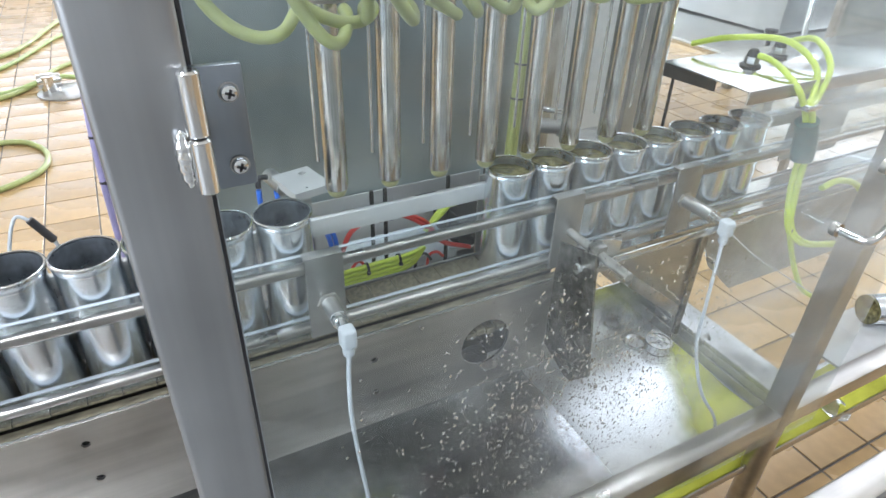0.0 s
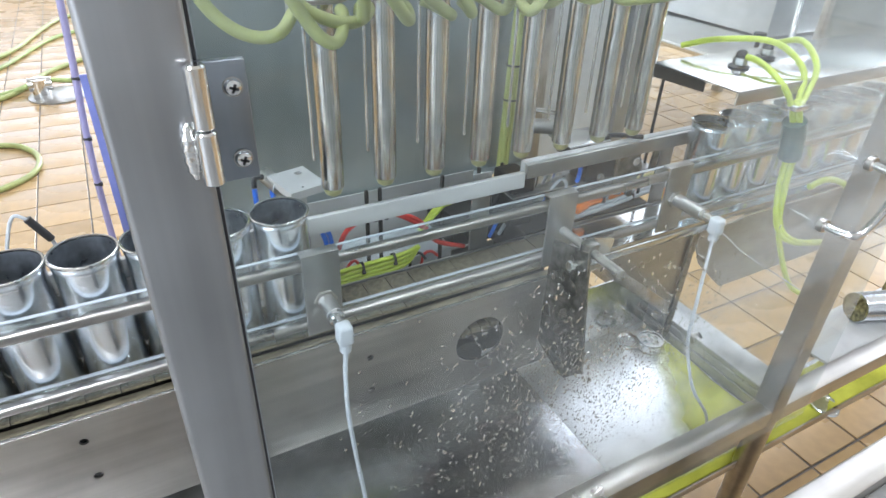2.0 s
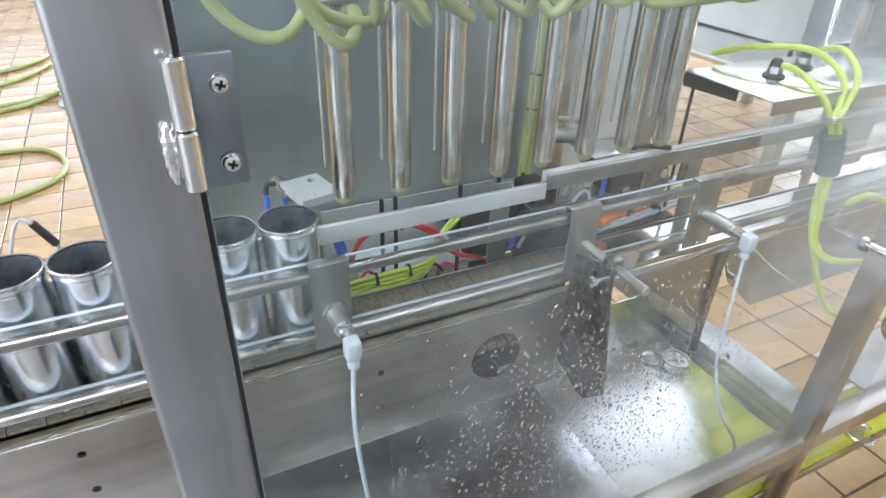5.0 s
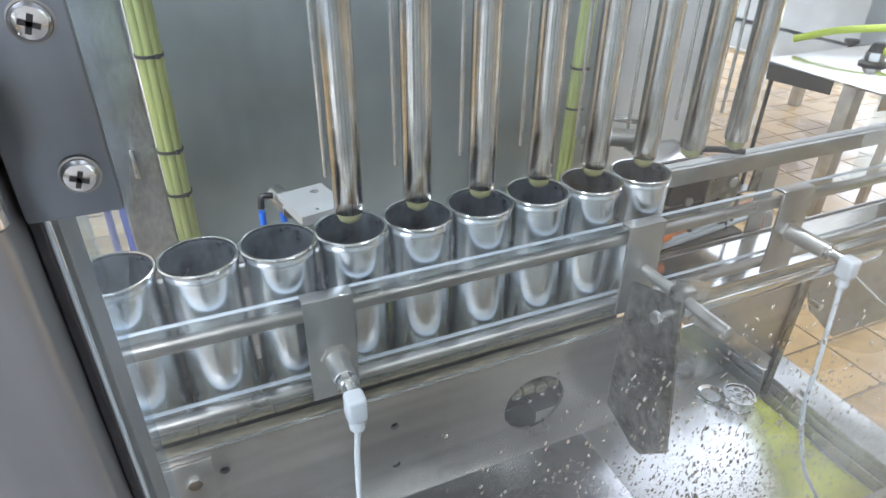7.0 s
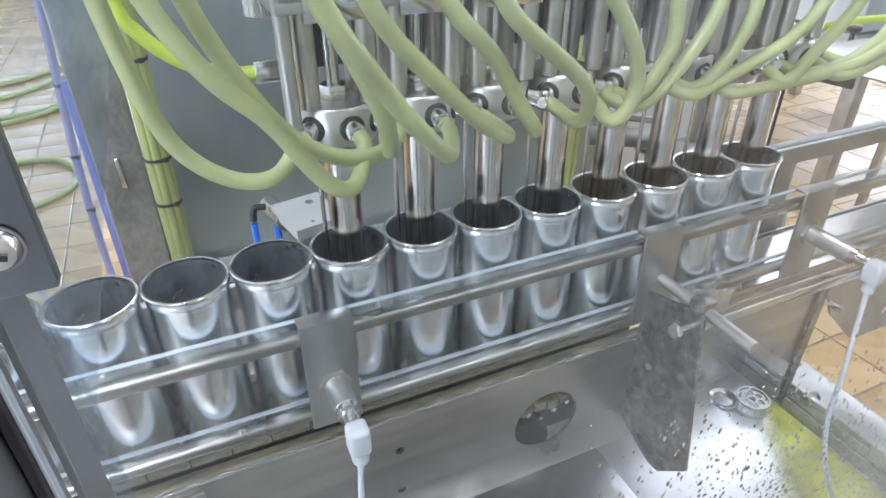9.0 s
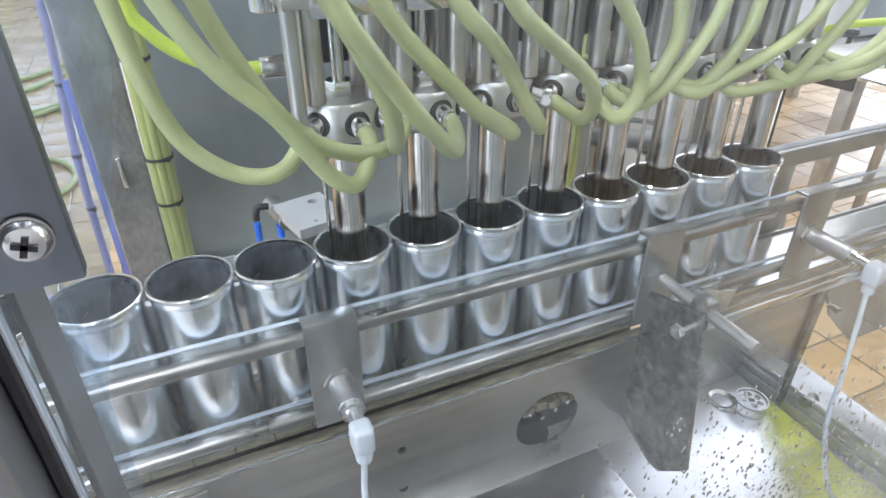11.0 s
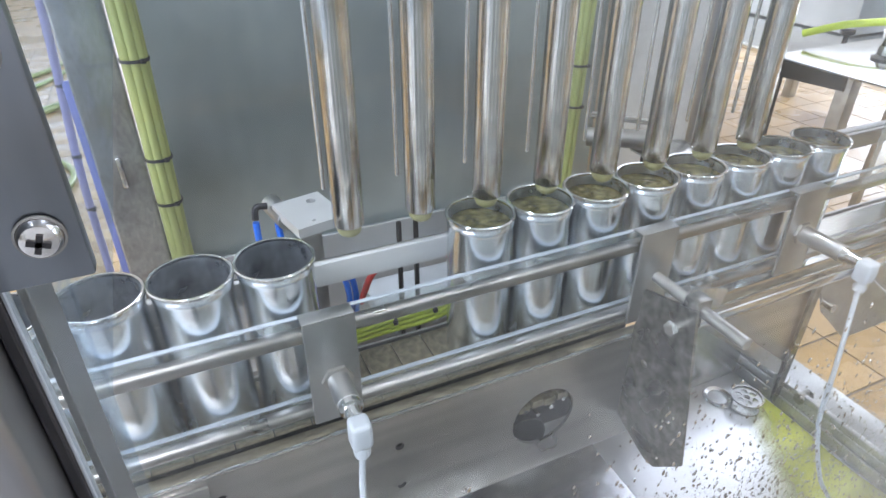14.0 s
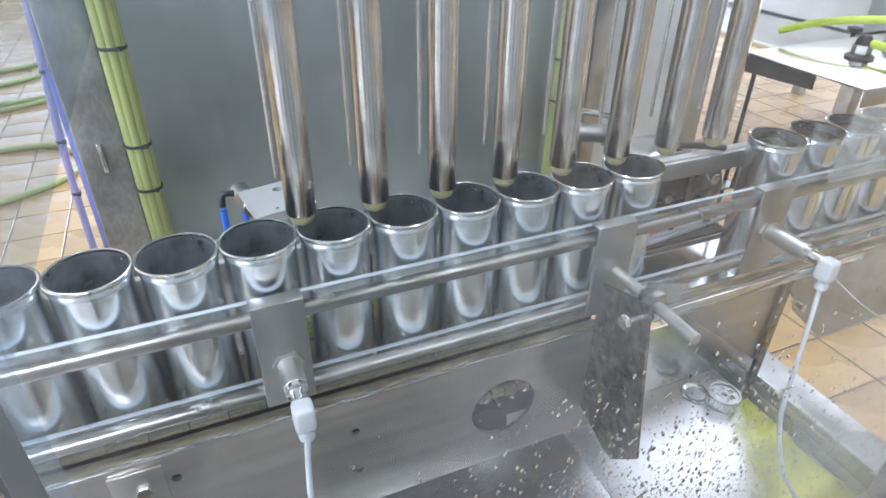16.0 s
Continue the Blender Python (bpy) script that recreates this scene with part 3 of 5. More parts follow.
part("top_lip", box(-1.6, 4.4, -0.0602, -0.0574, -0.0262, -0.0226, 0.0008), STEEL_BRIGHT, conveyor, "bright folded edge")
part("rear_side_plate", box(-1.6, 0.36, 0.0545, 0.0585, -0.205, -0.022, 0.001), STEEL_DULL, conveyor)
part("rear_side_plate", box(0.362, 4.4, 0.0545, 0.0585, -0.05, -0.022, 0.001), STEEL_DULL, conveyor)
part("wear_strip", box(-1.6, 4.4, -0.0572, -0.0425, -0.034, -0.0243, 0.001), WEAR, conveyor, "grimy brown wear strip")
part("wear_strip", box(-1.6, 4.4, 0.0435, 0.0495, -0.034, -0.0235, 0.001), WHITE_PE, conveyor, "grey plastic wear strip")
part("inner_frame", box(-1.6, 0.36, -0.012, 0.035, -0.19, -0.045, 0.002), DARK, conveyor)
part("return_roller", rod((0.188, -0.046, -0.158), (0.188, -0.0125, -0.158), 0.034, 28), DARK, conveyor, "worn return roller behind the opening, shade put into its colour")
for i in range(8):
    part("return_slat", box(0.142 + 0.0182 * i, 0.1585 + 0.0182 * i, -0.048, -0.0125, -0.110 + 0.003 * (i % 2), -0.098 + 0.003 * (i % 2), 0.002), CHAIN, conveyor, "wet slat of the returning chain")
for i in range(7):
    part("chain_pin", rod((0.151 + 0.0182 * i, -0.0505, -0.118 + 0.006 * (i % 3)), (0.151 + 0.0182 * i, -0.040, -0.118 + 0.006 * (i % 3)), 0.0032, 10), STEEL_BRIGHT, conveyor, "wet chain pin")
for rx in (-0.75, 1.9, 2.9, 3.9):
    part("support_leg", box(rx, rx + 0.04, -0.052, 0.052, FLOOR, -0.206, 0.002), STEEL_DULL, conveyor)
bm = box(-0.2235, -0.175, -0.0625, -0.0588, -0.135, -0.035, 0.001)
part("splice_plate", bm, STEEL, conveyor, "bolted splice plate")
part("bolt", hexnut((-0.195, -0.0625, -0.06), (0, -1, 0), 0.008, 0.006), STEEL_BRIGHT, conveyor)


def guide_rail(z0, name, bar0, bar1):
    g = thing(name, "stainless guide rail with a bluish plastic running strip", "guide rail", "guide rails along the conveyor")
    part("rail_bar", box(-1.6, 1.6, -0.0562, -0.0425, z0 + bar0, z0 + bar1, 0.0042, seg=4), RAIL, g)
    clear = part("running_strip", box(-1.6, 1.6, -0.0423, -0.0372, z0 - 0.001, z0 + 0.0278, 0.0), STRIP_CLEAR, g, "clear plastic running strip", False)
    clear.visible_shadow = False
    part("strip_edge", box(-1.6, 1.6, -0.0423, -0.0372, z0 + 0.0279, z0 + 0.0293, 0.0004), CLEAR_PE, g, "bright sawn edge of the strip")
    return g


guide_rail(0.0875, "guide_rail", 0.0085, 0.0220)
guide_rail(-0.0105, "guide_rail", 0.0150, 0.0262)
rear = thing("rear_guide_rail", "greyish white plastic rear guide rail, wet", "guide rail", "guide rails along the conveyor")
part("running_strip", box(-1.6, 0.335, 0.0385, 0.046, 0.088, 0.115, 0.0012), WHITE_PE, rear)
part("lower_strip", box(-1.6, -0.13, 0.0385, 0.046, -0.012, 0.0855, 0.0012), WHITE_PE, rear, "grey lower rear strip")
part("rail_bar", box(-1.6, 0.335, 0.0462, 0.056, 0.092, 0.111, 0.002), STEEL, rear)
part("running_strip", box(0.338, 1.6, 0.0385, 0.046, 0.102, 0.127, 0.0012), STEEL_DULL, rear, "dull steel running strip")
part("rail_bar", box(0.338, 1.6, 0.0462, 0.060, 0.104, 0.1285, 0.002), WHITE_PE, rear, "pale grey rail back")
for bx in (0.66, 0.25, -0.5):
    part("rail_bracket", box(bx, bx + 0.035, 0.0602, 0.064, -0.05, 0.118, 0.001), STEEL_DULL, rear)


def rail_bracket(x0, x1):
    b = thing("rail_bracket", "stainless plate bracket that clasps both guide rails", "bracket", "guide rail brackets")
    part("plate", box(x0, x1, -0.0615, -0.0575, -0.001, 0.1195, 0.0012), STEEL_DULL, b)
    part("top_fold", box(x0, x1, -0.0613, -0.044, 0.1188, 0.1222, 0.0012), STEEL_DULL, b)
    return b


for x0, x1 in ((-0.067, -0.018), (0.310, 0.362), (0.553, 0.607)):
    rail_bracket(x0, x1)


def sensor(x, z, y1, cable):
    s = thing("proximity_sensor", "threaded steel proximity sensor with a pale angled plug and cable", "sensor", "sensors on the rail brackets")
    part("mounting_nut", hexnut((x, -0.0615, z), (0, -1, 0), 0.0155, 0.005), STEEL, s)
    part("barrel", rod((x, -0.066, z), (x, y1, z), 0.0112, 24), STEEL_V, s)
    part("collar", lathe([(0.006, 0), (0.0108, 0.001), (0.0108, 0.007), (0.006, 0.008)], 24, pose(x, y1 + 0.001, z, 90)), STEEL_BRIGHT, s)
    part("neck", rod((x, y1 - 0.004, z), (x, y1 - 0.022, z), 0.0078), STEEL_BRIGHT, s)
    bm = box(x - 0.0096, x + 0.0096, y1 - 0.040, y1 - 0.020, z - 0.020, z + 0.0085, 0.0045, seg=3)
    plug = part("plug", bm, WHITE_PLUG, s, "pale grey angled plug")
    part("plug_sleeve", lathe([(0.0066, 0), (0.0060, -0.004), (0.0078, -0.008), (0.0072, -0.013), (0.0040, -0.015), (0, -0.015)], 20, pose(x, y1 - 0.031, z - 0.019)), WHITE_PLUG, plug)
    part("cable", hose([(x, y1 - 0.031, z - 0.032)] + cable, 0.0030, 10), WHITE_PLUG, s, "thin pale grey cable")


sensor(-0.041, 0.052, -0.100, [(-0.045, -0.136, -0.015), (-0.048, -0.145, -0.07), (-0.043, -0.15, -0.15), (-0.034, -0.15, -0.24), (-0.022, -0.15, -0.38)])
sensor(0.579, 0.062, -0.122, [(0.572, -0.160, 0.0), (0.552, -0.178, -0.07), (0.548, -0.188, -0.15), (0.585, -0.20, -0.26), (0.655, -0.20, -0.36), (0.68, -0.20, -0.417)])

wire = part("thin_wire", hose([(0.584, -0.158, 0.050), (0.63, -0.18, 0.008), (0.69, -0.20, -0.033), (0.76, -0.225, -0.08)], 0.0009, 6, 6), WHITE_PLUG)
tagged(wire, "thin white wire hanging from the sensor plug", "wire")
part("transfer_plate", box(0.445, 4.4, -0.0425, 0.0425, BELT - 0.004, BELT, 0.0008), STEEL_BRIGHT, conveyor, "polished transfer plate", False)
# clamp rod on the second bracket, with the cross clamp and its carrier plate
clamp = thing("guide_clamp", "round steel rod with a cross clamp on a carrier plate", "clamp")
part("rod", rod((0.341, -0.0615, 0.060), (0.341, -0.195, 0.060), 0.0068, 24, 0.001), STEEL, clamp)
part("clamp_block", box(0.330, 0.352, -0.136, -0.116, 0.046, 0.074, 0.003), HANGER, clamp)
part("clamp_bolt", rod((0.334, -0.127, 0.042), (0.306, -0.127, 0.042), 0.0045), STEEL_BRIGHT, clamp)
part("bolt_head", hexnut((0.312, -0.127, 0.042), (-1, 0, 0), 0.0085, 0.007), STEEL_BRIGHT, clamp)
part("carrier_plate", sheet([(-0.062, 0.045), (-0.048, -0.155), (-0.118, -0.184), (-0.135, -0.182), (-0.172, -0.140), (-0.139, 0.066)], [(-0.085, -0.05, 0.005)], 0.004, pose(0.331, 0, 0, 0, 0, 90)), HANGER, clamp, "stained upright carrier plate, darkened for the tray it reflects", False)
part("guard_top", sheet([(0.334, -0.138), (0.66, -0.138), (0.66, -0.066), (0.334, -0.066)], [(0.37, -0.10, 0.005), (0.47, -0.10, 0.004)], 0.003, pose(0, 0, 0.056, 90, 0.6, 0)), STEEL_DULL, clamp, "dull steel guard shelf", False)
part("guard_lip", box(0.334, 0.66, -0.1415, -0.1383, 0.043, 0.056, 0.0012), STEEL_BRIGHT, clamp, "bright folded front edge")
part("angle_piece", sheet([(0.345, 0.072), (0.345, 0.045), (0.40, 0.030), (0.405, 0.055)], [], 0.003, pose(0, -0.11, 0)), STEEL_BRIGHT, clamp, "bright bent angle", False)
tri = part("conveyor_hanger", sheet([(0.652, -0.028), (0.648, -0.262), (0.654, -0.274), (0.662, -0.262), (0.666, -0.028)], [(0.657, -0.12, 0.003)], 0.005, pose(0, -0.066, 0)), HANGER, smooth=False)
tagged(tri, "dull steel hanger plate bolted to the conveyor side", "bracket")
part("bolt", rod((0.692, -0.0585, -0.088), (0.692, -0.078, -0.088), 0.006), STEEL_BRIGHT, conveyor)

# ---------- drip tray ----------
tray = thing("drip_tray", "wet stainless drip tray under the conveyor with yellow-green spill", "tray")
part("tray_floor", box(0.43, 0.81, -0.252, 0.118, -0.424, -0.42, 0.001), TRAY_LIT, tray, "wet steel tray floor, brightened in its colour for the mirrored window light", False)
bm = bmesh.new()
for y0, y1 in ((-0.252, 0.118),):
    v = [bm.verts.new(p) for p in ((0.43, y0, -0.42), (0.43, y1, -0.42), (-1.2, y1, -0.315), (-1.2, y0, -0.315), (0.43, y0, -0.424), (0.43, y1, -0.424), (-1.2, y1, -0.319), (-1.2, y0, -0.319))]
    for f in ((0, 1, 2, 3), (7, 6, 5, 4), (0, 4, 5, 1), (1, 5, 6, 2), (2, 6, 7, 3), (3, 7, 4, 0)):
        bm.faces.new([v[i] for i in f])
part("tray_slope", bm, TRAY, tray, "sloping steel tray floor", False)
part("rear_rim", box(-1.2, 0.5795, 0.118, 0.122, -0.424, -0.27, 0.001), STEEL_DULL, tray)
part("rear_wall", box(0.58, 0.814, 0.118, 0.122, -0.424, -0.255, 0.001), TRAY, tray, "mirror-like raised rear wall", False)
part("end_rim", box(0.81, 0.814, -0.252, 0.1178, -0.424, -0.395, 0.001), STEEL_DULL, tray)
part("front_rim", box(-1.2, 0.814, -0.256, -0.252, -0.424, -0.335, 0.001), STEEL_DULL, tray)


def spill(name, pts, z, seed, parent, label, material=None):
    """A thin film of liquid with an uneven rim."""
    rng3 = random.Random(seed)
    bm2 = bmesh.new()
    rim = []
    for i in range(len(pts)):
        a, b = Vector((*pts[i], 0)), Vector((*pts[(i + 1) % len(pts)], 0))
        for k in range(8):
            p = a.lerp(b, k / 8)
            rim.append((p.x + rng3.uniform(-0.004, 0.004), p.y + rng3.uniform(-0.004, 0.004)))
    vs = [bm2.verts.new((x, y, z)) for x, y in rim]
    top = bm2.faces.new(vs)
    out = bmesh.ops.extrude_face_region(bm2, geom=[top])
    bmesh.ops.translate(bm2, verts=[v for v in out["geom"] if isinstance(v, bmesh.types.BMVert)], vec=(0, 0, 0.0012))
    return part(name, bm2, material or SPILL, parent, label, False)


spill("spill", [(0.745, 0.105), (0.805, 0.108), (0.805, -0.245), (0.56, -0.245), (0.61, -0.15), (0.68, -0.03)], -0.4196, 5, tray, "yellow-green liquid film")

strainer = thing("tray_strainer", "wire strainer basket standing over the tray drain", "strainer")
bm = bmesh.new()
for z, r in ((0.0, 0.026), (0.024, 0.0285)):
    own = lathe([(r - 0.0016, -0.0016), (r + 0.0016, -0.0016), (r + 0.0016, 0.0016), (r - 0.0016, 0.0016)], 32, None, None, True)
    own.transform(Matrix.Translation((0, 0, z)))
    merge(bm, own)
part("ring", bm, STEEL_DULL, strainer)
for i in range(14):
    a = 2 * math.pi * i / 14
    b = a + 0.25
    part("wire", rod((0.026 * math.cos(a), 0.026 * math.sin(a), 0), (0.0285 * math.cos(b), 0.0285 * math.sin(b), 0.024), 0.0011, 6), STEEL_BRIGHT, strainer)
part("base", sheet([(0.026 * math.cos(2 * math.pi * i / 28), 0.026 * math.sin(2 * math.pi * i / 28)) for i in range(28)],
                   [(0, 0, 0.006)] + [(0.015 * math.cos(2 * math.pi * i / 6), 0.015 * math.sin(2 * math.pi * i / 6), 0.006) for i in range(6)], 0.002, pose(0, 0, 0.02, 90)), STEEL_DULL, strainer, "", False)
strainer.matrix_basis = pose(0.752, 0.038, -0.4176)
ring = part("drain_ring", lathe([(0.019, 0), (0.027, 0), (0.0285, 0.003), (0.026, 0.006), (0.019, 0.004)], 32, pose(0.722, 0.075, -0.4195), None, True), STEEL_BRIGHT)
tagged(ring, "bright steel drain ring lying in the tray", "drain ring")

# ---------- gutter and things in front of the right post ----------
gutter = thing("gutter", "stainless gutter with yellow-green liquid along the machine foot", "gutter")
part("gutter_floor", box(0.3, 2.2, -0.268, -0.14, -0.468, -0.464, 0.001), TRAY, gutter, "", False)
part("front_rim", box(0.3, 2.2, -0.272, -0.268, -0.468, -0.448, 0.001), STEEL, gutter)
spill("spill", [(0.31, -0.266), (2.1, -0.266), (2.1, -0.15), (0.31, -0.15)], -0.4636, 9, gutter, "yellow-green liquid film", SPILL_DEEP)
ledge = part("steel_ledge", box(0.98, 2.2, -0.252, -0.115, -0.345, -0.338, 0.002), PANEL_LIGHT)
tagged(ledge, "pale steel ledge beside the machine post", "ledge")
platform = thing("operator_platform", "pale steel edge beam with an unseen grey deck added for reflections", "platform")
part("edge_beam", box(-2.4, 2.6, -0.468, -0.415, -0.36, -0.30, 0.004), STEEL, platform, "pale steel edge beam")
# Unseen deck, added so that the steel reflects neutral grey, not ochre floor.
part("deck", box(-2.4, 0.85, -2.6, -0.4685, -0.335, -0.325, 0.002), DECK, platform, "unseen grey deck added to tone the reflections in the steel", False)
for px in (-2.3, -0.9, 0.6, 2.5):
    for py in (-2.5, -0.445):
        if px < 1 or py > -1:
            part("leg", box(px - 0.02, px + 0.02, py - 0.02, py + 0.02, FLOOR, -0.3602 if py > -1 else -0.3352), STEEL_DULL, platform, "", False)
lid = part("loose_lid", lathe([(0, 0.002), (0.026, 0.002), (0.028, 0.0045), (0.034, 0.0045), (0.0365, 0.002), (0.0365, 0), (0.03, 0), (0, 0.0005)], 36, pose(1.015, -0.245, -0.4622, 12, 6, 0)), TIN)
tagged(lid, "loose tinplate can lid in the gutter", "lid")

# ---------- cans ----------
PITCH, CAN_H = 0.073, 0.180


def build_can():
    can = thing("tin_can", "open bright tinplate can on the conveyor", "can", "tin cans in the row")
    r = 0.0345
    outer = [(0, 0.0015), (r - 0.004, 0.0015), (r - 0.003, 0), (r - 0.0005, 0.0005), (r, 0.003), (r, CAN_H - 0.0145),
             (r + 0.0004, CAN_H - 0.0125), (r + 0.0009, CAN_H - 0.0100), (r + 0.0002, CAN_H - 0.0080), (r - 0.0002, CAN_H - 0.0062), (r + 0.0010, CAN_H - 0.0042)]
    part("body", lathe(outer, 48), TIN, can)
    part("rim", lathe([(r + 0.0010, CAN_H - 0.0043), (r + 0.0026, CAN_H - 0.0034), (r + 0.0028, CAN_H - 0.0012), (r + 0.0016, CAN_H),
                       (r - 0.0004, CAN_H - 0.0006), (r - 0.0006, CAN_H - 0.003)], 48), STEEL_BRIGHT, can, "bright flanged rim")
    part("inside", lathe([(r - 0.0006, CAN_H - 0.003), (r - 0.0007, CAN_H - 0.02), (r - 0.0007, 0.004), (r - 0.003, 0.0025), (0, 0.0025)], 48), TIN_IN, can, "grey can inside, darkened in its colour for the shade within")
    return can


def liquid_mesh():
    """Brine with a few lumps at its surface."""
    bm2 = lathe([(0, 0), (0.012, 0.0002), (0.024, 0), (0.0334, 0.0006), (0.0334, -0.006), (0, -0.006)], 40)
    rng4 = random.Random(8)
    for _ in range(9):
        a, d = rng4.uniform(0, 6.28), 0.026 * rng4.random() ** 0.6
        own2 = bmesh.new()
        bmesh.ops.create_icosphere(own2, subdivisions=2, radius=rng4.uniform(0.003, 0.006),
                                   matrix=pose(d * math.cos(a), d * math.sin(a), -0.0014) @ Matrix.Diagonal((1, 1, 0.5, 1)))
        merge(bm2, own2)
    return finish("liquid", bm2, JUICE, True)


first_can = build_can()
LIQUID = liquid_mesh()
cans = {}
for batch, first in (("full", 0), ("next", 8), ("queue", 16), ("queue_end", 24)):
    for k in range(8):
        can = first_can if (batch == "full" and k == 0) else copy_thing(first_can, pose(0, 0, BELT))
        cans[batch, k] = can
brine = {}
for (batch, k), can in cans.items():
    if batch in ("full", "next"):
        ob = new("brine", LIQUID)
        ob.parent = can
        tagged(ob, "olive brine with small lumps")
        brine[batch, k] = ob
    tagged(can, "open tinplate can filled with olive brine" if batch == "full" else "open empty tinplate can on the conveyor" if batch != "next" else "open tinplate can that is filled under a nozzle")


def fallen_can(x, y, z, turn):
    c = thing("fallen_can", "empty tinplate can lying on its side on the ledge", "can", "fallen cans", at=pose(x, y, z, 90, 0, turn))
    for o in first_can.children:
        p = o.copy()
        scene.collection.objects.link(p)
        p.parent = c


fallen_can(1.17, -0.16, -0.338 + 0.0364, 70)
fallen_can(1.30, -0.165, -0.338 + 0.0364, 50)

# ---------- filling head ----------
head = thing("filling_head", "row of eight steel filling valves with tubes and milky yellow hoses", "filling head")


def valve_meshes():
    """Shared meshes of one filling valve, at x = 0."""
    m = {}
    m["filling_tube"] = (finish("filling_tube", lathe([(0.0105, 0.1785), (0.0142, 0.1785), (0.0148, 0.1795), (0.0148, 0.418), (0.0105, 0.418)], 32, None, None, True), TUBE_STEEL, True), "drawn steel filling tube")
    m["tube_seal"] = (finish("tube_seal", lathe([(0, 0.1655), (0.006, 0.166), (0.0105, 0.1695), (0.0122, 0.1745), (0.0122, 0.1784), (0, 0.1784)], 28), TIP, True), "amber seal at the tube end")
    bm2 = lathe([(0, 0.405), (0.030, 0.405), (0.0335, 0.409), (0.0335, 0.436), (0.031, 0.4395), (0, 0.4395)], 40)
    m["valve_block"] = (finish("valve_block", bm2, STEEL, True), "turned steel valve block")
    m["valve_nut"] = (finish("valve_nut", hexnut((0, 0, 0.4396), (0, 0, 1), 0.0125, 0.012), STEEL_BRIGHT, True), "")
    m["valve_stem"] = (finish("valve_stem", rod((0, 0, 0.451), (0, 0, 0.52), 0.0055), STEEL_BRIGHT, True), "")
    m["cylinder"] = (finish("cylinder", rod((0, 0, 0.5205), (0, 0, 0.70), 0.024, 32, 0.002), STEEL_V, True), "pneumatic cylinder")
    m["level_rod"] = (finish("level_rod", rod((-0.0165, 0.018, 0.209), (-0.0165, 0.018, 0.405), 0.0021, 10), STEEL_BRIGHT, True), "thin level probe")
    for i, (dx, dy) in enumerate(((-0.024, -0.018), (0.024, -0.018), (-0.024, 0.02), (0.024, 0.02))):
        m[f"pillar {i}"] = (finish("pillar", rod((dx, dy, 0.4395), (dx, dy, 0.512), 0.0082, 18), STEEL, True), "")
    for i, a in enumerate((-2.45, -1.45, -0.6)):
        d = Vector((math.cos(a), math.sin(a), 0))
        bm3 = rod(d * 0.031 + Vector((0, 0, 0.424)), d * 0.043 + Vector((0, 0, 0.421)), 0.0078, 18)
        rod(d * 0.042 + Vector((0, 0, 0.421)), d * 0.050 + Vector((0, 0, 0.419)), 0.006, 16, bm=bm3)
        # A dark disc on the block stands in for the port's shaded recess.
        m[f"port {i}"] = (finish("port", rod(d * 0.030 + Vector((0, 0, 0.4235)), d * 0.0339 + Vector((0, 0, 0.4235)), 0.0108, 20), DARK, True), "dark recessed port")
        m[f"hose_nipple {i}"] = (finish("hose_nipple", bm3, STEEL_BRIGHT, True), "")
    return m


VALVE = valve_meshes()
for k in range(8):
    for name, (me, label) in VALVE.items():
        ob = new(name.split(" ")[0], me)
        ob.parent = head
        ob.location = (k * PITCH, 0, 0)
        if label:
            tagged(ob, label)
part("carrier_plate", box(-0.045, 7 * PITCH + 0.045, -0.034, 0.034, 0.5125, 0.5205, 0.0015), STEEL, head)
# Beam added behind the valves; its near black stands for shaded gaps.
part("rear_beam", box(-0.02, 7 * PITCH + 0.04, 0.038, 0.050, 0.455, 0.5124, 0.002), DARK, head, "beam added behind the valves, dark for the shaded gaps")
for k in range(8):
    part("top_block", box(k * PITCH - 0.026, k * PITCH + 0.026, -0.036, -0.0342, 0.506, 0.5245, 0.0008), STEEL_BRIGHT, head, "bright edge plate")
    bm = rod((k * PITCH + 0.006, -0.045, 0.532), (k * PITCH + 0.022, -0.045, 0.532), 0.0065, 14)
    rod((k * PITCH + 0.006, -0.045, 0.536), (k * PITCH + 0.006, -0.045, 0.5205), 0.006, 14, bm=bm)
    part("elbow_fitting", bm, STEEL_BRIGHT, head, "bright elbow fitting")
part("end_pillar", rod((-0.040, -0.026, 0.40), (-0.040, -0.026, 0.70), 0.006), STEEL_V, head)
part("manifold", box(-0.05, 7 * PITCH + 0.05, 0.06, 0.12, 0.60, 0.66, 0.004), STEEL_DULL, head)
for sx in (-0.042, 7 * PITCH + 0.042):
    part("lifting_column", rod((sx, 0.045, 0.5), (sx, 0.045, 1.3), 0.014), STEEL_BRIGHT, head)


HOSES = []


def valve_hose(k, side, pts):
    """A hose from one of the three nipples of valve k through the points, then up to the supply."""
    a = (-2.45, -1.45, -0.6)[side]
    d = Vector((math.cos(a), math.sin(a), 0))
    base = Vector((k * PITCH, 0, 0))
    start = [base + d * 0.045 + Vector((0, 0, 0.4205)), base + d * 0.056 + Vector((0, 0, 0.417))]
    last, before = Vector(pts[-1]), Vector(pts[-2])
    run = (last - before).normalized()
    top = [last + run * 0.06 + Vector((0, 0.01, 0.05)), last + run * 0.09 + Vector((0, 0.04, 0.20))]
    line = spline(start + [Vector(q) for q in pts] + top, 6)
    for _ in range(10):
        line = line[:2] + [(a2 + 2 * b2 + c2) / 4 for a2, b2, c2 in zip(line[1:], line[2:], line[3:])] + line[-1:]
    HOSES.append(part("hose", hose(line, 0.0065, 14, 2), HOSE, head, "milky yellow silicone hose"))


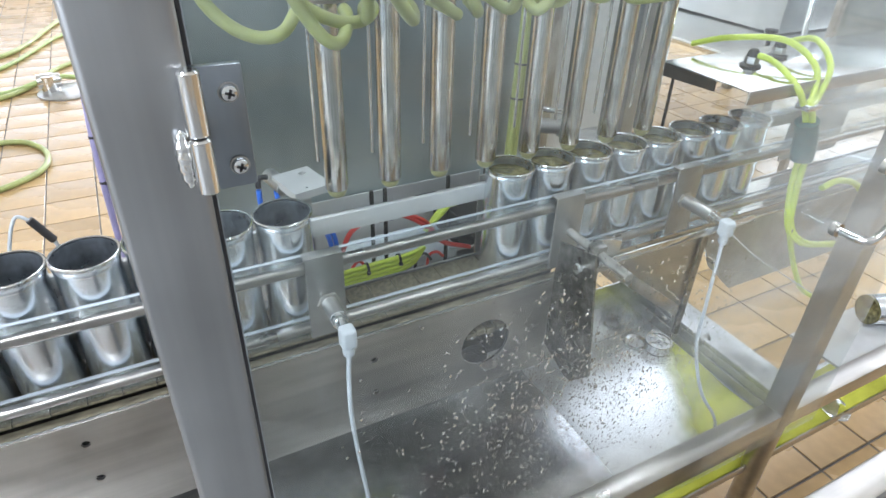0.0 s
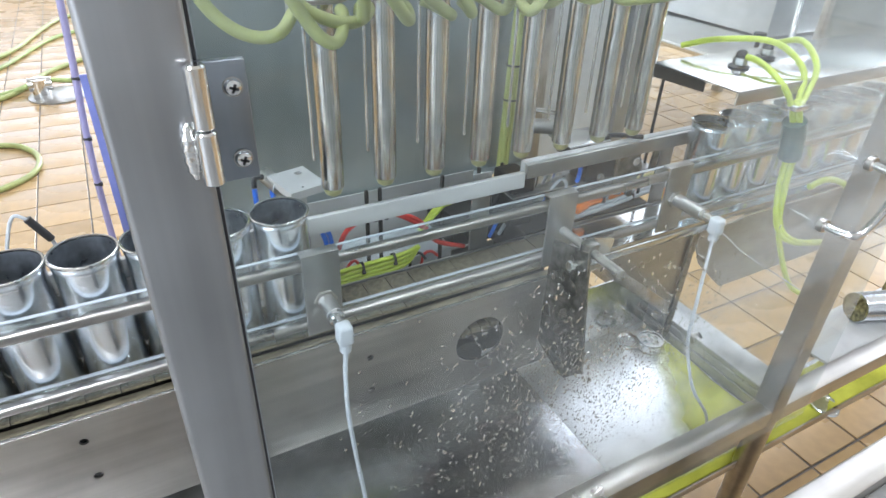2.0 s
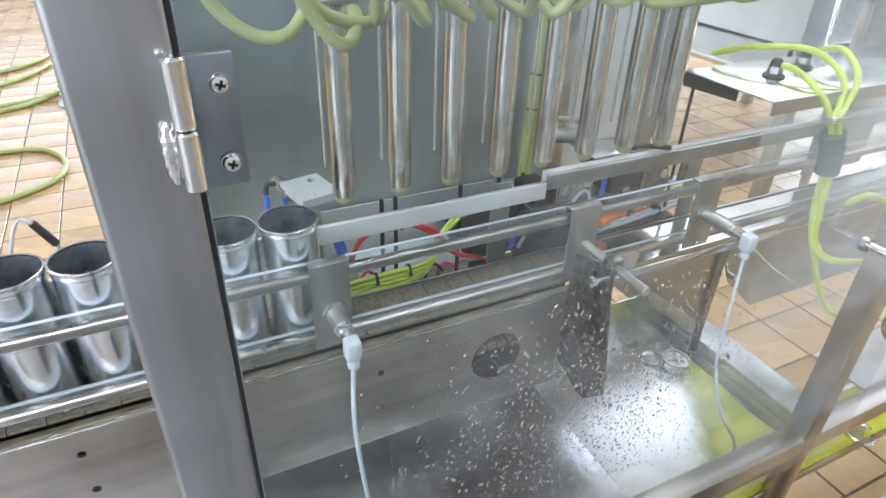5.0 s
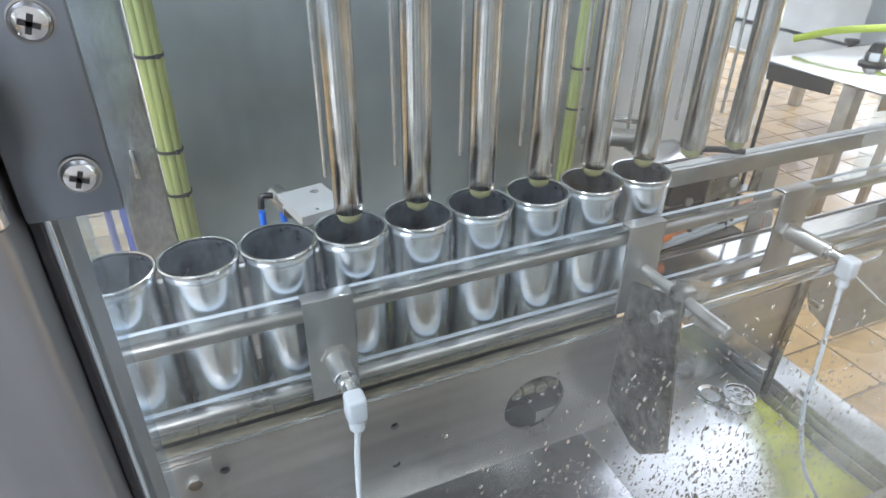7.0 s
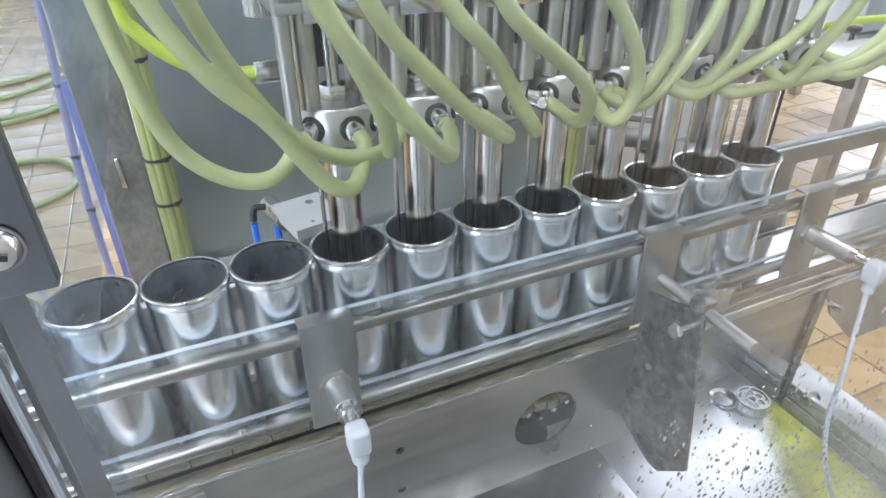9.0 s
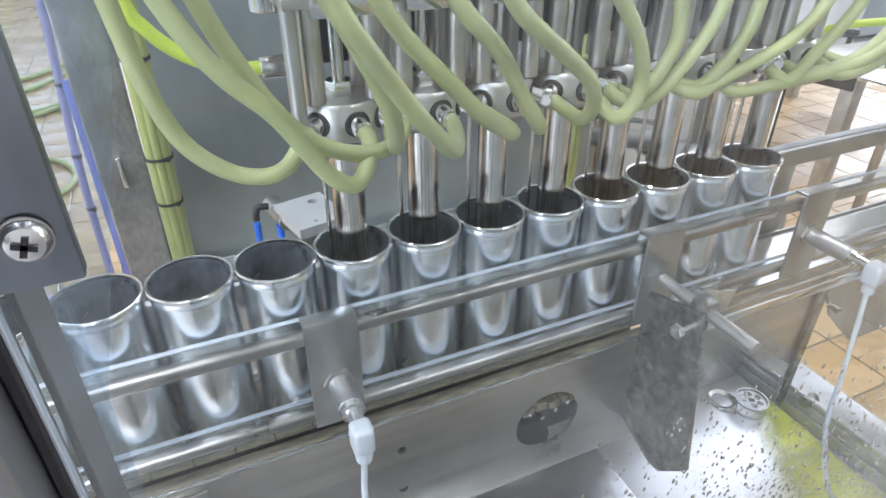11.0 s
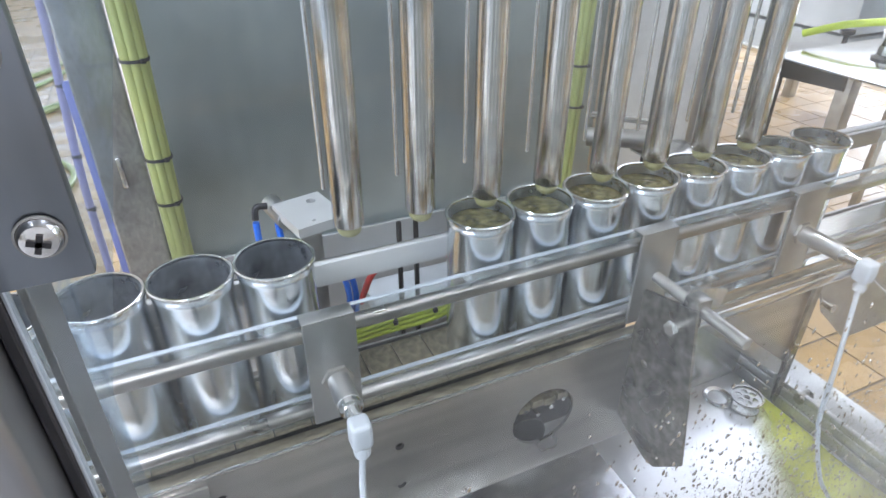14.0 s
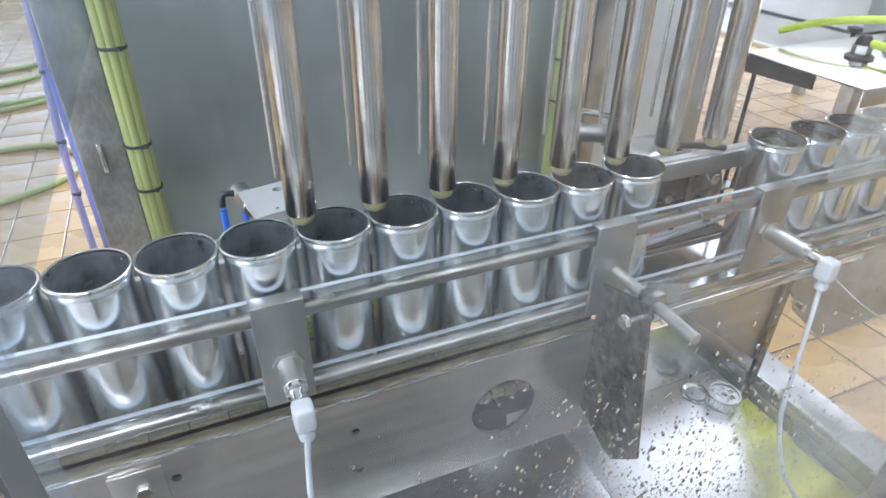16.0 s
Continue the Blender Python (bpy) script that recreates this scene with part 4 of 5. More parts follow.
valve_hose(0, 1, [(-0.011, -0.085, 0.395), (-0.037, -0.090, 0.409), (-0.067, -0.090, 0.461), (-0.094, -0.088, 0.484), (-0.126, -0.085, 0.537)])
valve_hose(0, 2, [(0.020, -0.060, 0.409), (-0.017, -0.070, 0.416), (-0.051, -0.072, 0.437), (-0.076, -0.070, 0.474), (-0.104, -0.065, 0.533)])
valve_hose(0, 0, [(-0.060, -0.050, 0.401), (-0.090, -0.045, 0.400), (-0.120, -0.042, 0.422), (-0.138, -0.040, 0.456), (-0.152, -0.040, 0.532)])
valve_hose(1, 1, [(0.060, -0.100, 0.414), (0.034, -0.125, 0.440), (0.004, -0.140, 0.474), (-0.024, -0.150, 0.514), (-0.041, -0.150, 0.541)])
valve_hose(1, 0, [(0.022, -0.070, 0.412), (0.010, -0.105, 0.444), (-0.006, -0.125, 0.480), (-0.030, -0.135, 0.525), (-0.044, -0.135, 0.550)])
valve_hose(1, 2, [(0.128, -0.075, 0.410), (0.095, -0.090, 0.428), (0.058, -0.095, 0.465), (0.026, -0.100, 0.497), (0.001, -0.100, 0.530)])
valve_hose(2, 1, [(0.150, -0.074, 0.411), (0.138, -0.085, 0.425), (0.117, -0.090, 0.452), (0.091, -0.100, 0.491), (0.055, -0.100, 0.524)])
valve_hose(2, 2, [(0.196, -0.072, 0.408), (0.186, -0.095, 0.446), (0.149, -0.110, 0.476), (0.108, -0.120, 0.506), (0.087, -0.120, 0.527)])
valve_hose(3, 1, [(0.224, -0.080, 0.408), (0.240, -0.085, 0.430), (0.232, -0.090, 0.470), (0.205, -0.090, 0.510), (0.180, -0.085, 0.545)])
valve_hose(3, 2, [(0.257, -0.066, 0.420), (0.275, -0.070, 0.446), (0.287, -0.070, 0.470), (0.283, -0.070, 0.505)])
valve_hose(4, 0, [(0.262, -0.062, 0.412), (0.277, -0.070, 0.425), (0.312, -0.070, 0.461), (0.335, -0.070, 0.501)])
valve_hose(4, 2, [(0.338, -0.056, 0.416), (0.358, -0.065, 0.442), (0.370, -0.070, 0.470), (0.377, -0.070, 0.498)])
valve_hose(5, 0, [(0.335, -0.060, 0.412), (0.352, -0.062, 0.423), (0.419, -0.070, 0.450), (0.466, -0.070, 0.485)])
valve_hose(5, 1, [(0.378, -0.064, 0.410), (0.420, -0.062, 0.410), (0.513, -0.060, 0.412), (0.586, -0.070, 0.433)])
valve_hose(6, 1, [(0.450, -0.066, 0.412), (0.475, -0.060, 0.425), (0.499, -0.055, 0.440), (0.553, -0.050, 0.482)])
valve_hose(6, 2, [(0.490, -0.052, 0.412), (0.545, -0.060, 0.420), (0.600, -0.060, 0.450), (0.640, -0.050, 0.500)])
valve_hose(7, 1, [(0.525, -0.066, 0.410), (0.575, -0.066, 0.414), (0.640, -0.060, 0.440), (0.690, -0.050, 0.490)])
valve_hose(7, 2, [(0.570, -0.050, 0.414), (0.610, -0.050, 0.430), (0.650, -0.045, 0.470), (0.680, -0.040, 0.520)])
part("signal_cable", hose([(-0.050, 0.02, 0.462), (-0.080, 0.025, 0.463), (-0.112, 0.03, 0.476), (-0.134, 0.03, 0.497), (-0.146, 0.03, 0.524), (-0.165, 0.03, 0.64)], 0.0055), LIME, head, "lime green signal cable")
part("cable_gland", rod((-0.058, 0.02, 0.462), (-0.032, 0.02, 0.462), 0.0095), STEEL_BRIGHT, head)

# ---------- can stops behind the conveyor ----------


def can_stop(x, y, z):
    s = thing("can_stop", "small pneumatic can stop with a block, cylinder and blue air hose", "pneumatic cylinder", "can stops", at=pose(x, y, z))
    part("block", sheet([(-0.030, -0.040), (0.030, -0.040), (0.030, 0.034), (-0.030, 0.034)], [(0.012, -0.022, 0.006), (-0.006, 0.024, 0.0025)], 0.012, pose(0, 0, -0.006, 90, 0, 12) ), PANEL_LIGHT, s, "grey aluminium block with holes", False)
    part("cylinder", rod((-0.034, 0.065, -0.008), (-0.024, 0.012, -0.008), 0.0125, 24), STEEL_V, s)
    part("fitting", hose([(-0.042, 0.040, 0.002), (-0.053, 0.040, 0.003), (-0.057, 0.039, -0.002), (-0.058, 0.038, -0.012)], 0.0042, 10, 5), BLACK, s, "black elbow fitting")
    part("air_hose", hose([(-0.058, 0.038, -0.016), (-0.058, 0.038, -0.05), (-0.056, 0.04, -0.10), (-0.05, 0.05, -0.2)], 0.0042, 10), BLUE, s, "blue air hose")
    part("air_hose", hose([(-0.034, 0.028, -0.018), (-0.033, 0.028, -0.05), (-0.03, 0.03, -0.12), (-0.03, 0.03, -0.2)], 0.0042, 10), BLUE, s, "blue air hose")
    part("stand", box(-0.012, 0.012, 0.004, 0.016, -0.17, -0.007, 0.001), STEEL_DULL, s)
    part("foot_arm", box(-0.012, 0.012, -0.10, 0.016, -0.18, -0.1702, 0.001), STEEL_DULL, s)
    return s


can_stop(-0.008, 0.142, 0.119)
stop2 = thing("can_stop", "grimy black can stop with finger, bright bolts and wet fittings", "pneumatic cylinder", "can stops")
part("block", box(0.489, 0.608, 0.066, 0.112, 0.030, 0.100, 0.004), BLACK, stop2)
part("cheek", sheet([(0.555, 0.028), (0.61, 0.028), (0.622, 0.06), (0.606, 0.103), (0.555, 0.103)], [(0.577, 0.05, 0.006)], 0.004, pose(0, 0.0615, 0)), HANGER, stop2, "stained cheek plate", False)
part("bolt", hexnut((0.598, 0.0614, 0.078), (0, -1, 0), 0.009, 0.007), STEEL_BRIGHT, stop2)
part("bolt", hexnut((0.523, 0.0655, 0.058), (0, -1, 0), 0.0075, 0.006), STEEL_DULL, stop2)
part("slide_plate", box(0.44, 0.53, 0.0605, 0.125, 0.1288, 0.1325, 0.001), STEEL_BRIGHT, stop2)
part("slide_block", box(0.455, 0.50, 0.075, 0.12, 0.1005, 0.1286, 0.004), BLACK, stop2)
part("finger", hose([(0.525, 0.07, 0.1365), (0.55, 0.058, 0.137), (0.585, 0.042, 0.134)], 0.0045, 10, 5), BLACK, stop2)
part("cylinder", rod((0.39, 0.16, 0.145), (0.47, 0.10, 0.148), 0.013, 22), STEEL_DULL, stop2)
part("piston_rod", rod((0.405, 0.175, 0.17), (0.48, 0.115, 0.166), 0.005, 14), STEEL_BRIGHT, stop2)
part("wet_plate", sheet([(0.388, 0.030), (0.412, 0.028), (0.424, 0.078), (0.396, 0.086)], [], 0.003, pose(0, 0.080, 0)), STEEL_BRIGHT, stop2, "bright wet angle plate", False)
part("wet_plate", sheet([(0.428, 0.034), (0.450, 0.032), (0.452, 0.070), (0.436, 0.080)], [], 0.003, pose(0, 0.086, 0)), TIN, stop2, "bright wet angle plate", False)
part("fitting", box(0.405, 0.430, 0.066, 0.079, 0.040, 0.054, 0.003), BLACK, stop2, "black push-in fitting")
part("fitting", rod((0.452, 0.075, 0.086), (0.452, 0.092, 0.086), 0.008, 16), STEEL_BRIGHT, stop2, "bright push-in fitting")
part("air_hose", hose([(0.45, 0.074, 0.086), (0.455, 0.068, 0.098), (0.470, 0.066, 0.094), (0.478, 0.07, 0.07), (0.474, 0.08, 0.02)], 0.004, 10, 6), BLUE, stop2, "blue air hose")
part("air_hose", hose([(0.415, 0.068, 0.054), (0.430, 0.064, 0.072), (0.447, 0.066, 0.060), (0.45, 0.072, 0.02)], 0.003, 10, 6), WHITE_PLUG, stop2, "white air hose")
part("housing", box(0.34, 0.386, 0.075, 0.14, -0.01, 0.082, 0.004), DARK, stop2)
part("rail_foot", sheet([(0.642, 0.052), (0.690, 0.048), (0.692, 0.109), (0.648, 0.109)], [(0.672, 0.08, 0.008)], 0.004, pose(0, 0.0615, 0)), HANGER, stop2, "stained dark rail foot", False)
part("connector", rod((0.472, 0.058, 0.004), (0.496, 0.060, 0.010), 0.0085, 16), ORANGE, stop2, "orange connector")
# Base block added to hide bright floor; near black for the gap's shade.
part("base_block", box(0.37, 0.665, 0.066, 0.18, -0.095, -0.024, 0.004), DARK, stop2, "added near-black base block that darkens the gap")
rng5 = random.Random(12)
# Added clutter for the dark speckled gap, shaped as small valve bodies.
for i in range(9):
    bx, by = 0.385 + 0.03 * i, rng5.uniform(0.085, 0.14)
    hgt = rng5.uniform(0.012, 0.036)
    part("valve", box(bx, bx + 0.022, by, by + 0.026, -0.0239, -0.024 + hgt, 0.003), (BLACK, HANGER, DARK)[i % 3], stop2, ("black valve body", "stained steel valve body", "near-black valve body")[i % 3])
    part("valve_screw", rod((bx + 0.011, by - 0.0002, -0.024 + hgt * 0.6), (bx + 0.011, by - 0.006, -0.024 + hgt * 0.6), 0.0042, 12), STEEL_BRIGHT, stop2, "bright wet screw")

# ---------- cables behind the rear rail ----------


def cable_loom(name, label, strands, material, ties, group="cables behind the rear rail"):
    c = thing(name, label, "cables", group)
    for pts in strands:
        part("strand", hose(pts, 0.0042, 10, 8), material, c)
    for p in ties:
        part("cable_tie", tie_wrap(p, 0.0085, "x"), BLACK, c)


cable_loom("red_cables", "red cables tied behind the rear guide rail",
           [[(0.045, 0.15, -0.03), (0.065, 0.15, 0.012), (0.105, 0.15 + d, 0.030), (0.15, 0.15, 0.026), (0.20, 0.15, 0.0 - d), (0.235, 0.15, -0.05), (0.30, 0.16, -0.085)] for d in (0, 0.008)], RED, [(0.115, 0.153, 0.031), (0.135, 0.153, 0.030)])
cable_loom("green_cables", "lime green cables behind the rear guide rail",
           [[(0.20, 0.15, -0.02), (0.235, 0.15 + d, 0.010), (0.262, 0.15, 0.032 - d), (0.31, 0.15, 0.034), (0.36, 0.15, 0.03)] for d in (0, 0.009)], LIME, [(0.275, 0.153, 0.032), (0.30, 0.153, 0.034)])
cable_loom("green_cable_loom", "thick lime green cable loom below the conveyor level",
           [[(-0.02, 0.15, -0.075 + d), (0.06, 0.15, -0.066 + d), (0.165, 0.15, -0.062 + d), (0.20, 0.15, -0.052)] for d in (-0.024, -0.016, -0.007, 0.002)], LIME, [(0.09, 0.15, -0.066), (0.15, 0.15, -0.064)])
def ribbon(dy, dz):
    return [(0.45, 0.078 + dy, -0.014 + dz), (0.52, 0.080 + dy, -0.012 + dz), (0.60, 0.090 + dy, -0.013 + dz), (0.70, 0.098 + dy, -0.010 + dz), (0.78, 0.12 + dy, -0.03 + dz), (0.82, 0.14 + dy, -0.12 + dz)]


cable_loom("yellow_cable", "pale yellow cable of a flat bundle beyond the second bracket", [ribbon(0.020, 0.012)], YELLOW, [])
cable_loom("orange_cables", "orange-red cables of a flat bundle beyond the second bracket", [ribbon(0.012, 0.006), ribbon(0.006, 0.001)], ORANGE, [(0.565, 0.095, -0.008)])
cable_loom("white_cables", "white cables of a flat bundle beyond the second bracket", [ribbon(0.0, -0.005), ribbon(-0.007, -0.008)], WHITE_PLUG, [(0.64, 0.092, -0.016)])
cable_loom("blue_air_lines", "blue air lines bent down behind the rear guide rail",
           [[(0.016 + d, 0.15, 0.035), (0.024 + d, 0.15, 0.022), (0.030 + d, 0.152, 0.0), (0.031 + d, 0.152, -0.03), (0.026 + d, 0.16, -0.10)] for d in (0, 0.009)], BLUE, [])
for seg_x in (0.107, 0.131, 0.25, 0.325, 0.375):
    post_small = part("stay", box(seg_x, seg_x + 0.006, 0.165, 0.171, -0.2, 0.07, 0.001), DARK)
    tagged(post_small, "thin dark stay behind the rear rail", "stay", "stays behind the rear rail")
ductp = thing("cable_duct", "white plastic cable duct behind the conveyor, with torn edge", "duct")
part("duct_body", box(-0.12, 0.42, 0.174, 0.20, -0.25, -0.115, 0.003), STEEL_DULL, ductp, "dull steel duct body")
part("duct_lid", box(0.085, 0.285, 0.178, 0.285, -0.1148, -0.092, 0.004), WHITE_PLUG, ductp, "white plastic lid")
for i, (lx, ly) in enumerate(((0.072, 0.19), (0.088, 0.176), (0.10, 0.171), (0.165, 0.172), (0.19, 0.170), (0.215, 0.171))):
    part("wire_end", hose([(lx, ly, -0.115), (lx + 0.004, ly - 0.004, -0.085), (lx + 0.016, ly - 0.010, -0.070 - 0.004 * (i % 3)), (lx + 0.03, ly - 0.008, -0.092)], 0.0028, 8, 5), (RED, LIME, WHITE_PLUG, WHITE_PLUG, BLACK, RED)[i], ductp, ("red wire end", "green wire end", "white wire end", "white wire end", "black wire end", "red wire end")[i])

# Stand-in for dark clutter: near-black housing added to darken the gap behind the rail.
drive = thing("conveyor_drive", "near-black housing added with bolts and air lines to darken the gap behind the conveyor", "drive unit")
part("housing", box(0.29, 0.67, 0.185, 0.30, -0.105, -0.035, 0.008), DARK, drive, "near-black housing added for the dark gap")
part("clamp_arm", box(0.30, 0.47, 0.13, 0.182, -0.062, -0.048, 0.002), BLACK, drive)
part("clamp_arm", box(0.50, 0.66, 0.13, 0.182, -0.066, -0.048, 0.002), STEEL_DULL, drive)
for i in range(5):
    part("bolt", hexnut((0.33 + 0.065 * i, 0.1848, -0.06), (0, -1, 0), 0.009, 0.006), STEEL_BRIGHT, drive)
for i in range(3):
    part("air_line", hose([(0.31 + 0.02 * i, 0.12, -0.05), (0.33 + 0.03 * i, 0.11, 0.03), (0.37 + 0.03 * i, 0.115, 0.06), (0.42 + 0.03 * i, 0.13, 0.03), (0.45 + 0.03 * i, 0.16, -0.06)], 0.0035, 8, 6), (BLACK, BLUE, WHITE_PLUG)[i], drive, ("black air line", "blue air line", "white air line")[i])

# ---------- tunnel cover at the outfeed ----------
cover = thing("tunnel_cover", "stainless tunnel cover with clear side sheet over the outfeed", "cover")
bm = box(0.632, 1.25, -0.084, 0.095, 0.2445, 0.2475, 0.001)
part("top_plate", bm, STEEL_BRIGHT, cover)
part("front_lip", box(0.632, 1.25, -0.0865, -0.0845, 0.226, 0.2475, 0.0006), STEEL, cover)
part("end_lip", sheet([(-0.02, 0.2443), (-0.02, 0.228), (0.094, 0.222), (0.094, 0.2443)], [], 0.003, pose(0.634, 0, 0, 0, 0, 90)), DARK, cover, "", False)
part("rear_stay", rod((0.656, 0.088, -0.02), (0.656, 0.088, 0.244), 0.003), DARK, cover)
cs = part("side_sheet", box(0.634, 1.25, -0.083, -0.080, 0.128, 0.2440, 0.0006), COVER_CLEAR, cover, "veiled clear side sheet", False)
cs.visible_shadow = False
part("rear_sheet", box(1.05, 1.25, 0.091, 0.094, -0.02, 0.2440, 0.0006), STEEL_DULL, cover, "", False)


def cable_gland(x, y):
    g = thing("cable_gland", "dark screw gland on the tunnel cover with a lime cable", "cable gland", "glands on the tunnel cover", at=pose(x, y, 0.2475))
    part("base", lathe([(0, 0), (0.017, 0), (0.018, 0.003), (0.014, 0.006), (0, 0.006)], 24), BLACK, g)
    part("nut", hexnut((0, 0, 0.006), (0, 0, 1), 0.012, 0.012), STEEL_DULL, g)
    part("cap", lathe([(0.0105, 0.018), (0.009, 0.026), (0.006, 0.030), (0, 0.030)], 20), BLACK, g)


cable_gland(0.745, 0.010)
cable_gland(0.845, 0.034)
yc = thing("yellow_cables", "lime yellow cables tied together and wrapped with dark green tape", "cables")
CP = [(0.752, -0.10, 0.216), (0.768, -0.10, 0.195), (0.790, -0.10, 0.145), (0.803, -0.10, 0.05), (0.825, -0.11, -0.03), (0.875, -0.12, -0.07), (0.98, -0.12, -0.10)]
part("cable", hose([(0.748, 0.006, 0.268), (0.744, -0.025, 0.268), (0.735, -0.062, 0.260), (0.738, -0.092, 0.240)] + CP, 0.0052), LIME, yc)
part("cable", hose([(0.72, 0.12, 0.262), (0.74, 0.06, 0.285), (0.79, -0.01, 0.292), (0.80, -0.07, 0.262), (0.775, -0.096, 0.222)] + [(x + 0.010, y, z) for x, y, z in CP], 0.0052), LIME, yc)
part("cable", hose([(0.85, 0.03, 0.275), (0.855, -0.02, 0.290), (0.83, -0.075, 0.262), (0.787, -0.098, 0.222)] + [(x + 0.006, y - 0.008, z) for x, y, z in CP[:4]] + [(0.84, -0.11, -0.05), (0.92, -0.12, -0.18), (1.0, -0.12, -0.24)], 0.0052), LIME, yc)
part("clamp_ring", box(0.748, 0.782, -0.114, -0.088, 0.207, 0.217, 0.002), STEEL_BRIGHT, yc, "bright clamp")
part("tape_wrap", hose([(0.775, -0.102, 0.185), (0.787, -0.102, 0.155), (0.797, -0.102, 0.115)], 0.019, 14, 5), GREEN_TAPE, yc, "dark green tape")
part("side_cable", hose([(0.90, -0.10, 0.035), (0.95, -0.10, 0.04), (1.02, -0.10, 0.015), (1.08, -0.10, -0.04)], 0.0060), LIME, yc)

# ---------- the second machine far behind on the outfeed side ----------
mach = thing("seaming_machine", "pale steel machine with a table further back", "machine")
for lx in (2.3, 3.54):
    for ly in (1.0, 2.14):
        part("leg", box(lx, lx + 0.06, ly, ly + 0.06, FLOOR, -0.2192, 0.004), STEEL_DULL, mach, "square steel leg")
part("table_top", box(2.25, 3.65, 0.95, 2.25, -0.219, -0.19, 0.004), STEEL_BRIGHT, mach)
part("hood", box(2.75, 3.6, 1.35, 2.2, -0.189, 0.9, 0.03), PANEL_LIGHT, mach)
part("knob", lathe([(0, 0), (0.012, 0), (0.010, 0.05), (0.03, 0.06), (0.03, 0.075), (0, 0.08)], 20, pose(2.55, 1.25, -0.19)), BLACK, mach)
part("rail", rod((2.5, 1.05, -0.19), (2.72, 1.25, 0.6), 0.012), STEEL_BRIGHT, mach)
guard = thing("guard_panel", "brownish grey tinted guard panel at the outfeed", "panel")
part("sheet", box(2.45, 3.7, 0.90, 0.904, -0.25, 1.2, 0.001), PANEL, guard, "", False)
part("stand", box(2.42, 2.4495, 0.888, 0.916, FLOOR, 1.2, 0.002), STEEL_DULL, guard)
part("stand", box(3.7005, 3.73, 0.888, 0.916, FLOOR, 1.2, 0.002), STEEL_DULL, guard)

# ---------- things on the far floor ----------


def floor_hose(pts, r, material, label):
    h = part("floor_hose", hose([(x, y, FLOOR + r + dz) for x, y, dz in pts], r, 10, 8), material)
    tagged(h, label, "hose", "hoses on the tiled floor")


floor_hose([(-1.6, 4.4, 0), (-0.9, 4.75, 0), (-0.45, 6.0, 0), (0.3, 6.4, 0)], 0.016, BUNDLE, "dark green water hose across the wet tiles")
floor_hose([(-1.6, 4.0, 0), (-0.95, 4.35, 0), (-0.5, 5.3, 0), (0.2, 5.8, 0)], 0.014, HOSE_FLOOR, "yellow-green water hose across the wet tiles")
floor_hose([(-1.6, 3.5, 0), (-0.85, 3.75, 0), (-0.55, 4.3, 0), (-0.1, 4.7, 0), (0.4, 4.7, 0)], 0.015, BUNDLE, "green water hose across the wet tiles")
floor_hose([(-1.6, 3.7, 0), (-0.9, 3.8, 0), (-0.6, 3.95, 0.03), (-0.35, 4.0, 0), (0.3, 4.2, 0)], 0.015, HOSE_FLOOR, "yellow-green water hose across the wet tiles")
floor_hose([(-1.5, 2.9, 0), (-0.85, 2.98, 0), (-0.66, 2.85, 0), (-0.62, 2.62, 0), (-0.72, 2.45, 0), (-1.0, 2.32, 0), (-1.6, 2.25, 0)], 0.014, BUNDLE, "green hose lying in a loop on the tiles")
drain = thing("floor_valve", "chrome valve body on a dark round floor plate", "valve", at=pose(-0.52, 3.75, FLOOR))
part("floor_plate", lathe([(0, 0), (0.17, 0), (0.17, 0.008), (0.15, 0.014), (0, 0.014)], 32), STEEL_DULL, drain)
part("body", rod((-0.09, 0.03, 0.014), (-0.09, 0.03, 0.11), 0.05), STEEL_BRIGHT, drain)
part("cap", rod((-0.15, 0.03, 0.075), (-0.02, 0.03, 0.075), 0.042), STEEL_BRIGHT, drain)
plug = thing("cable_plug", "thin white cable with a small black plug behind the cans", "cable")
part("cable", hose([(-0.40, 0.10, 0.02), (-0.385, 0.11, 0.10), (-0.365, 0.12, 0.155), (-0.348, 0.12, 0.15)], 0.0022, 8), WHITE_PLUG, plug)
part("plug", rod((-0.350, 0.12, 0.152), (-0.332, 0.12, 0.118), 0.005), BLACK, plug)
part("lead", hose([(-0.332, 0.12, 0.118), (-0.326, 0.12, 0.08), (-0.32, 0.12, -0.02), (-0.32, 0.12, -0.2)], 0.0025, 8), WHITE_PLUG, plug)
lime_l = thing("lime_cable", "lime cable with a red band standing behind the can row", "cable")
part("cable", hose([(-0.475, 0.14, 0.25), (-0.455, 0.14, 0.10), (-0.44, 0.14, -0.05), (-0.43, 0.14, -0.3)], 0.007), LIME, lime_l)
part("red_band", rod((-0.459, 0.14, 0.128), (-0.455, 0.14, 0.104), 0.0078), RED, lime_l)

# ---------- conveyor slats ----------
slat_mesh = finish("slat", sheet([(-0.0183, -0.0415), (0.0183, -0.0415), (0.0183, 0.0415), (-0.0183, 0.0415)], [], 0.004, pose(0, 0, 0, 90)), CHAIN)
for i in range(28):
    ob = new("slat", slat_mesh)
    ob.parent = conveyor
    ob.location = (-0.62 + 0.0381 * i, 0, BELT)
bm = bmesh.new()
for i in range(-25, 0):
    box(-0.62 + 0.0381 * i - 0.0183, -0.62 + 0.0381 * i + 0.0183, -0.0415, 0.0415, BELT - 0.004, BELT, 0, bm)
tagged(part("far_slats", bm, CHAIN, conveyor, smooth=False), "olive conveyor slats", kind="stuff")

# ---------- floor tiles ----------
floor = tagged(new("floor"), "wet ochre ceramic tile floor with dark joints", "floor", kind="structure")
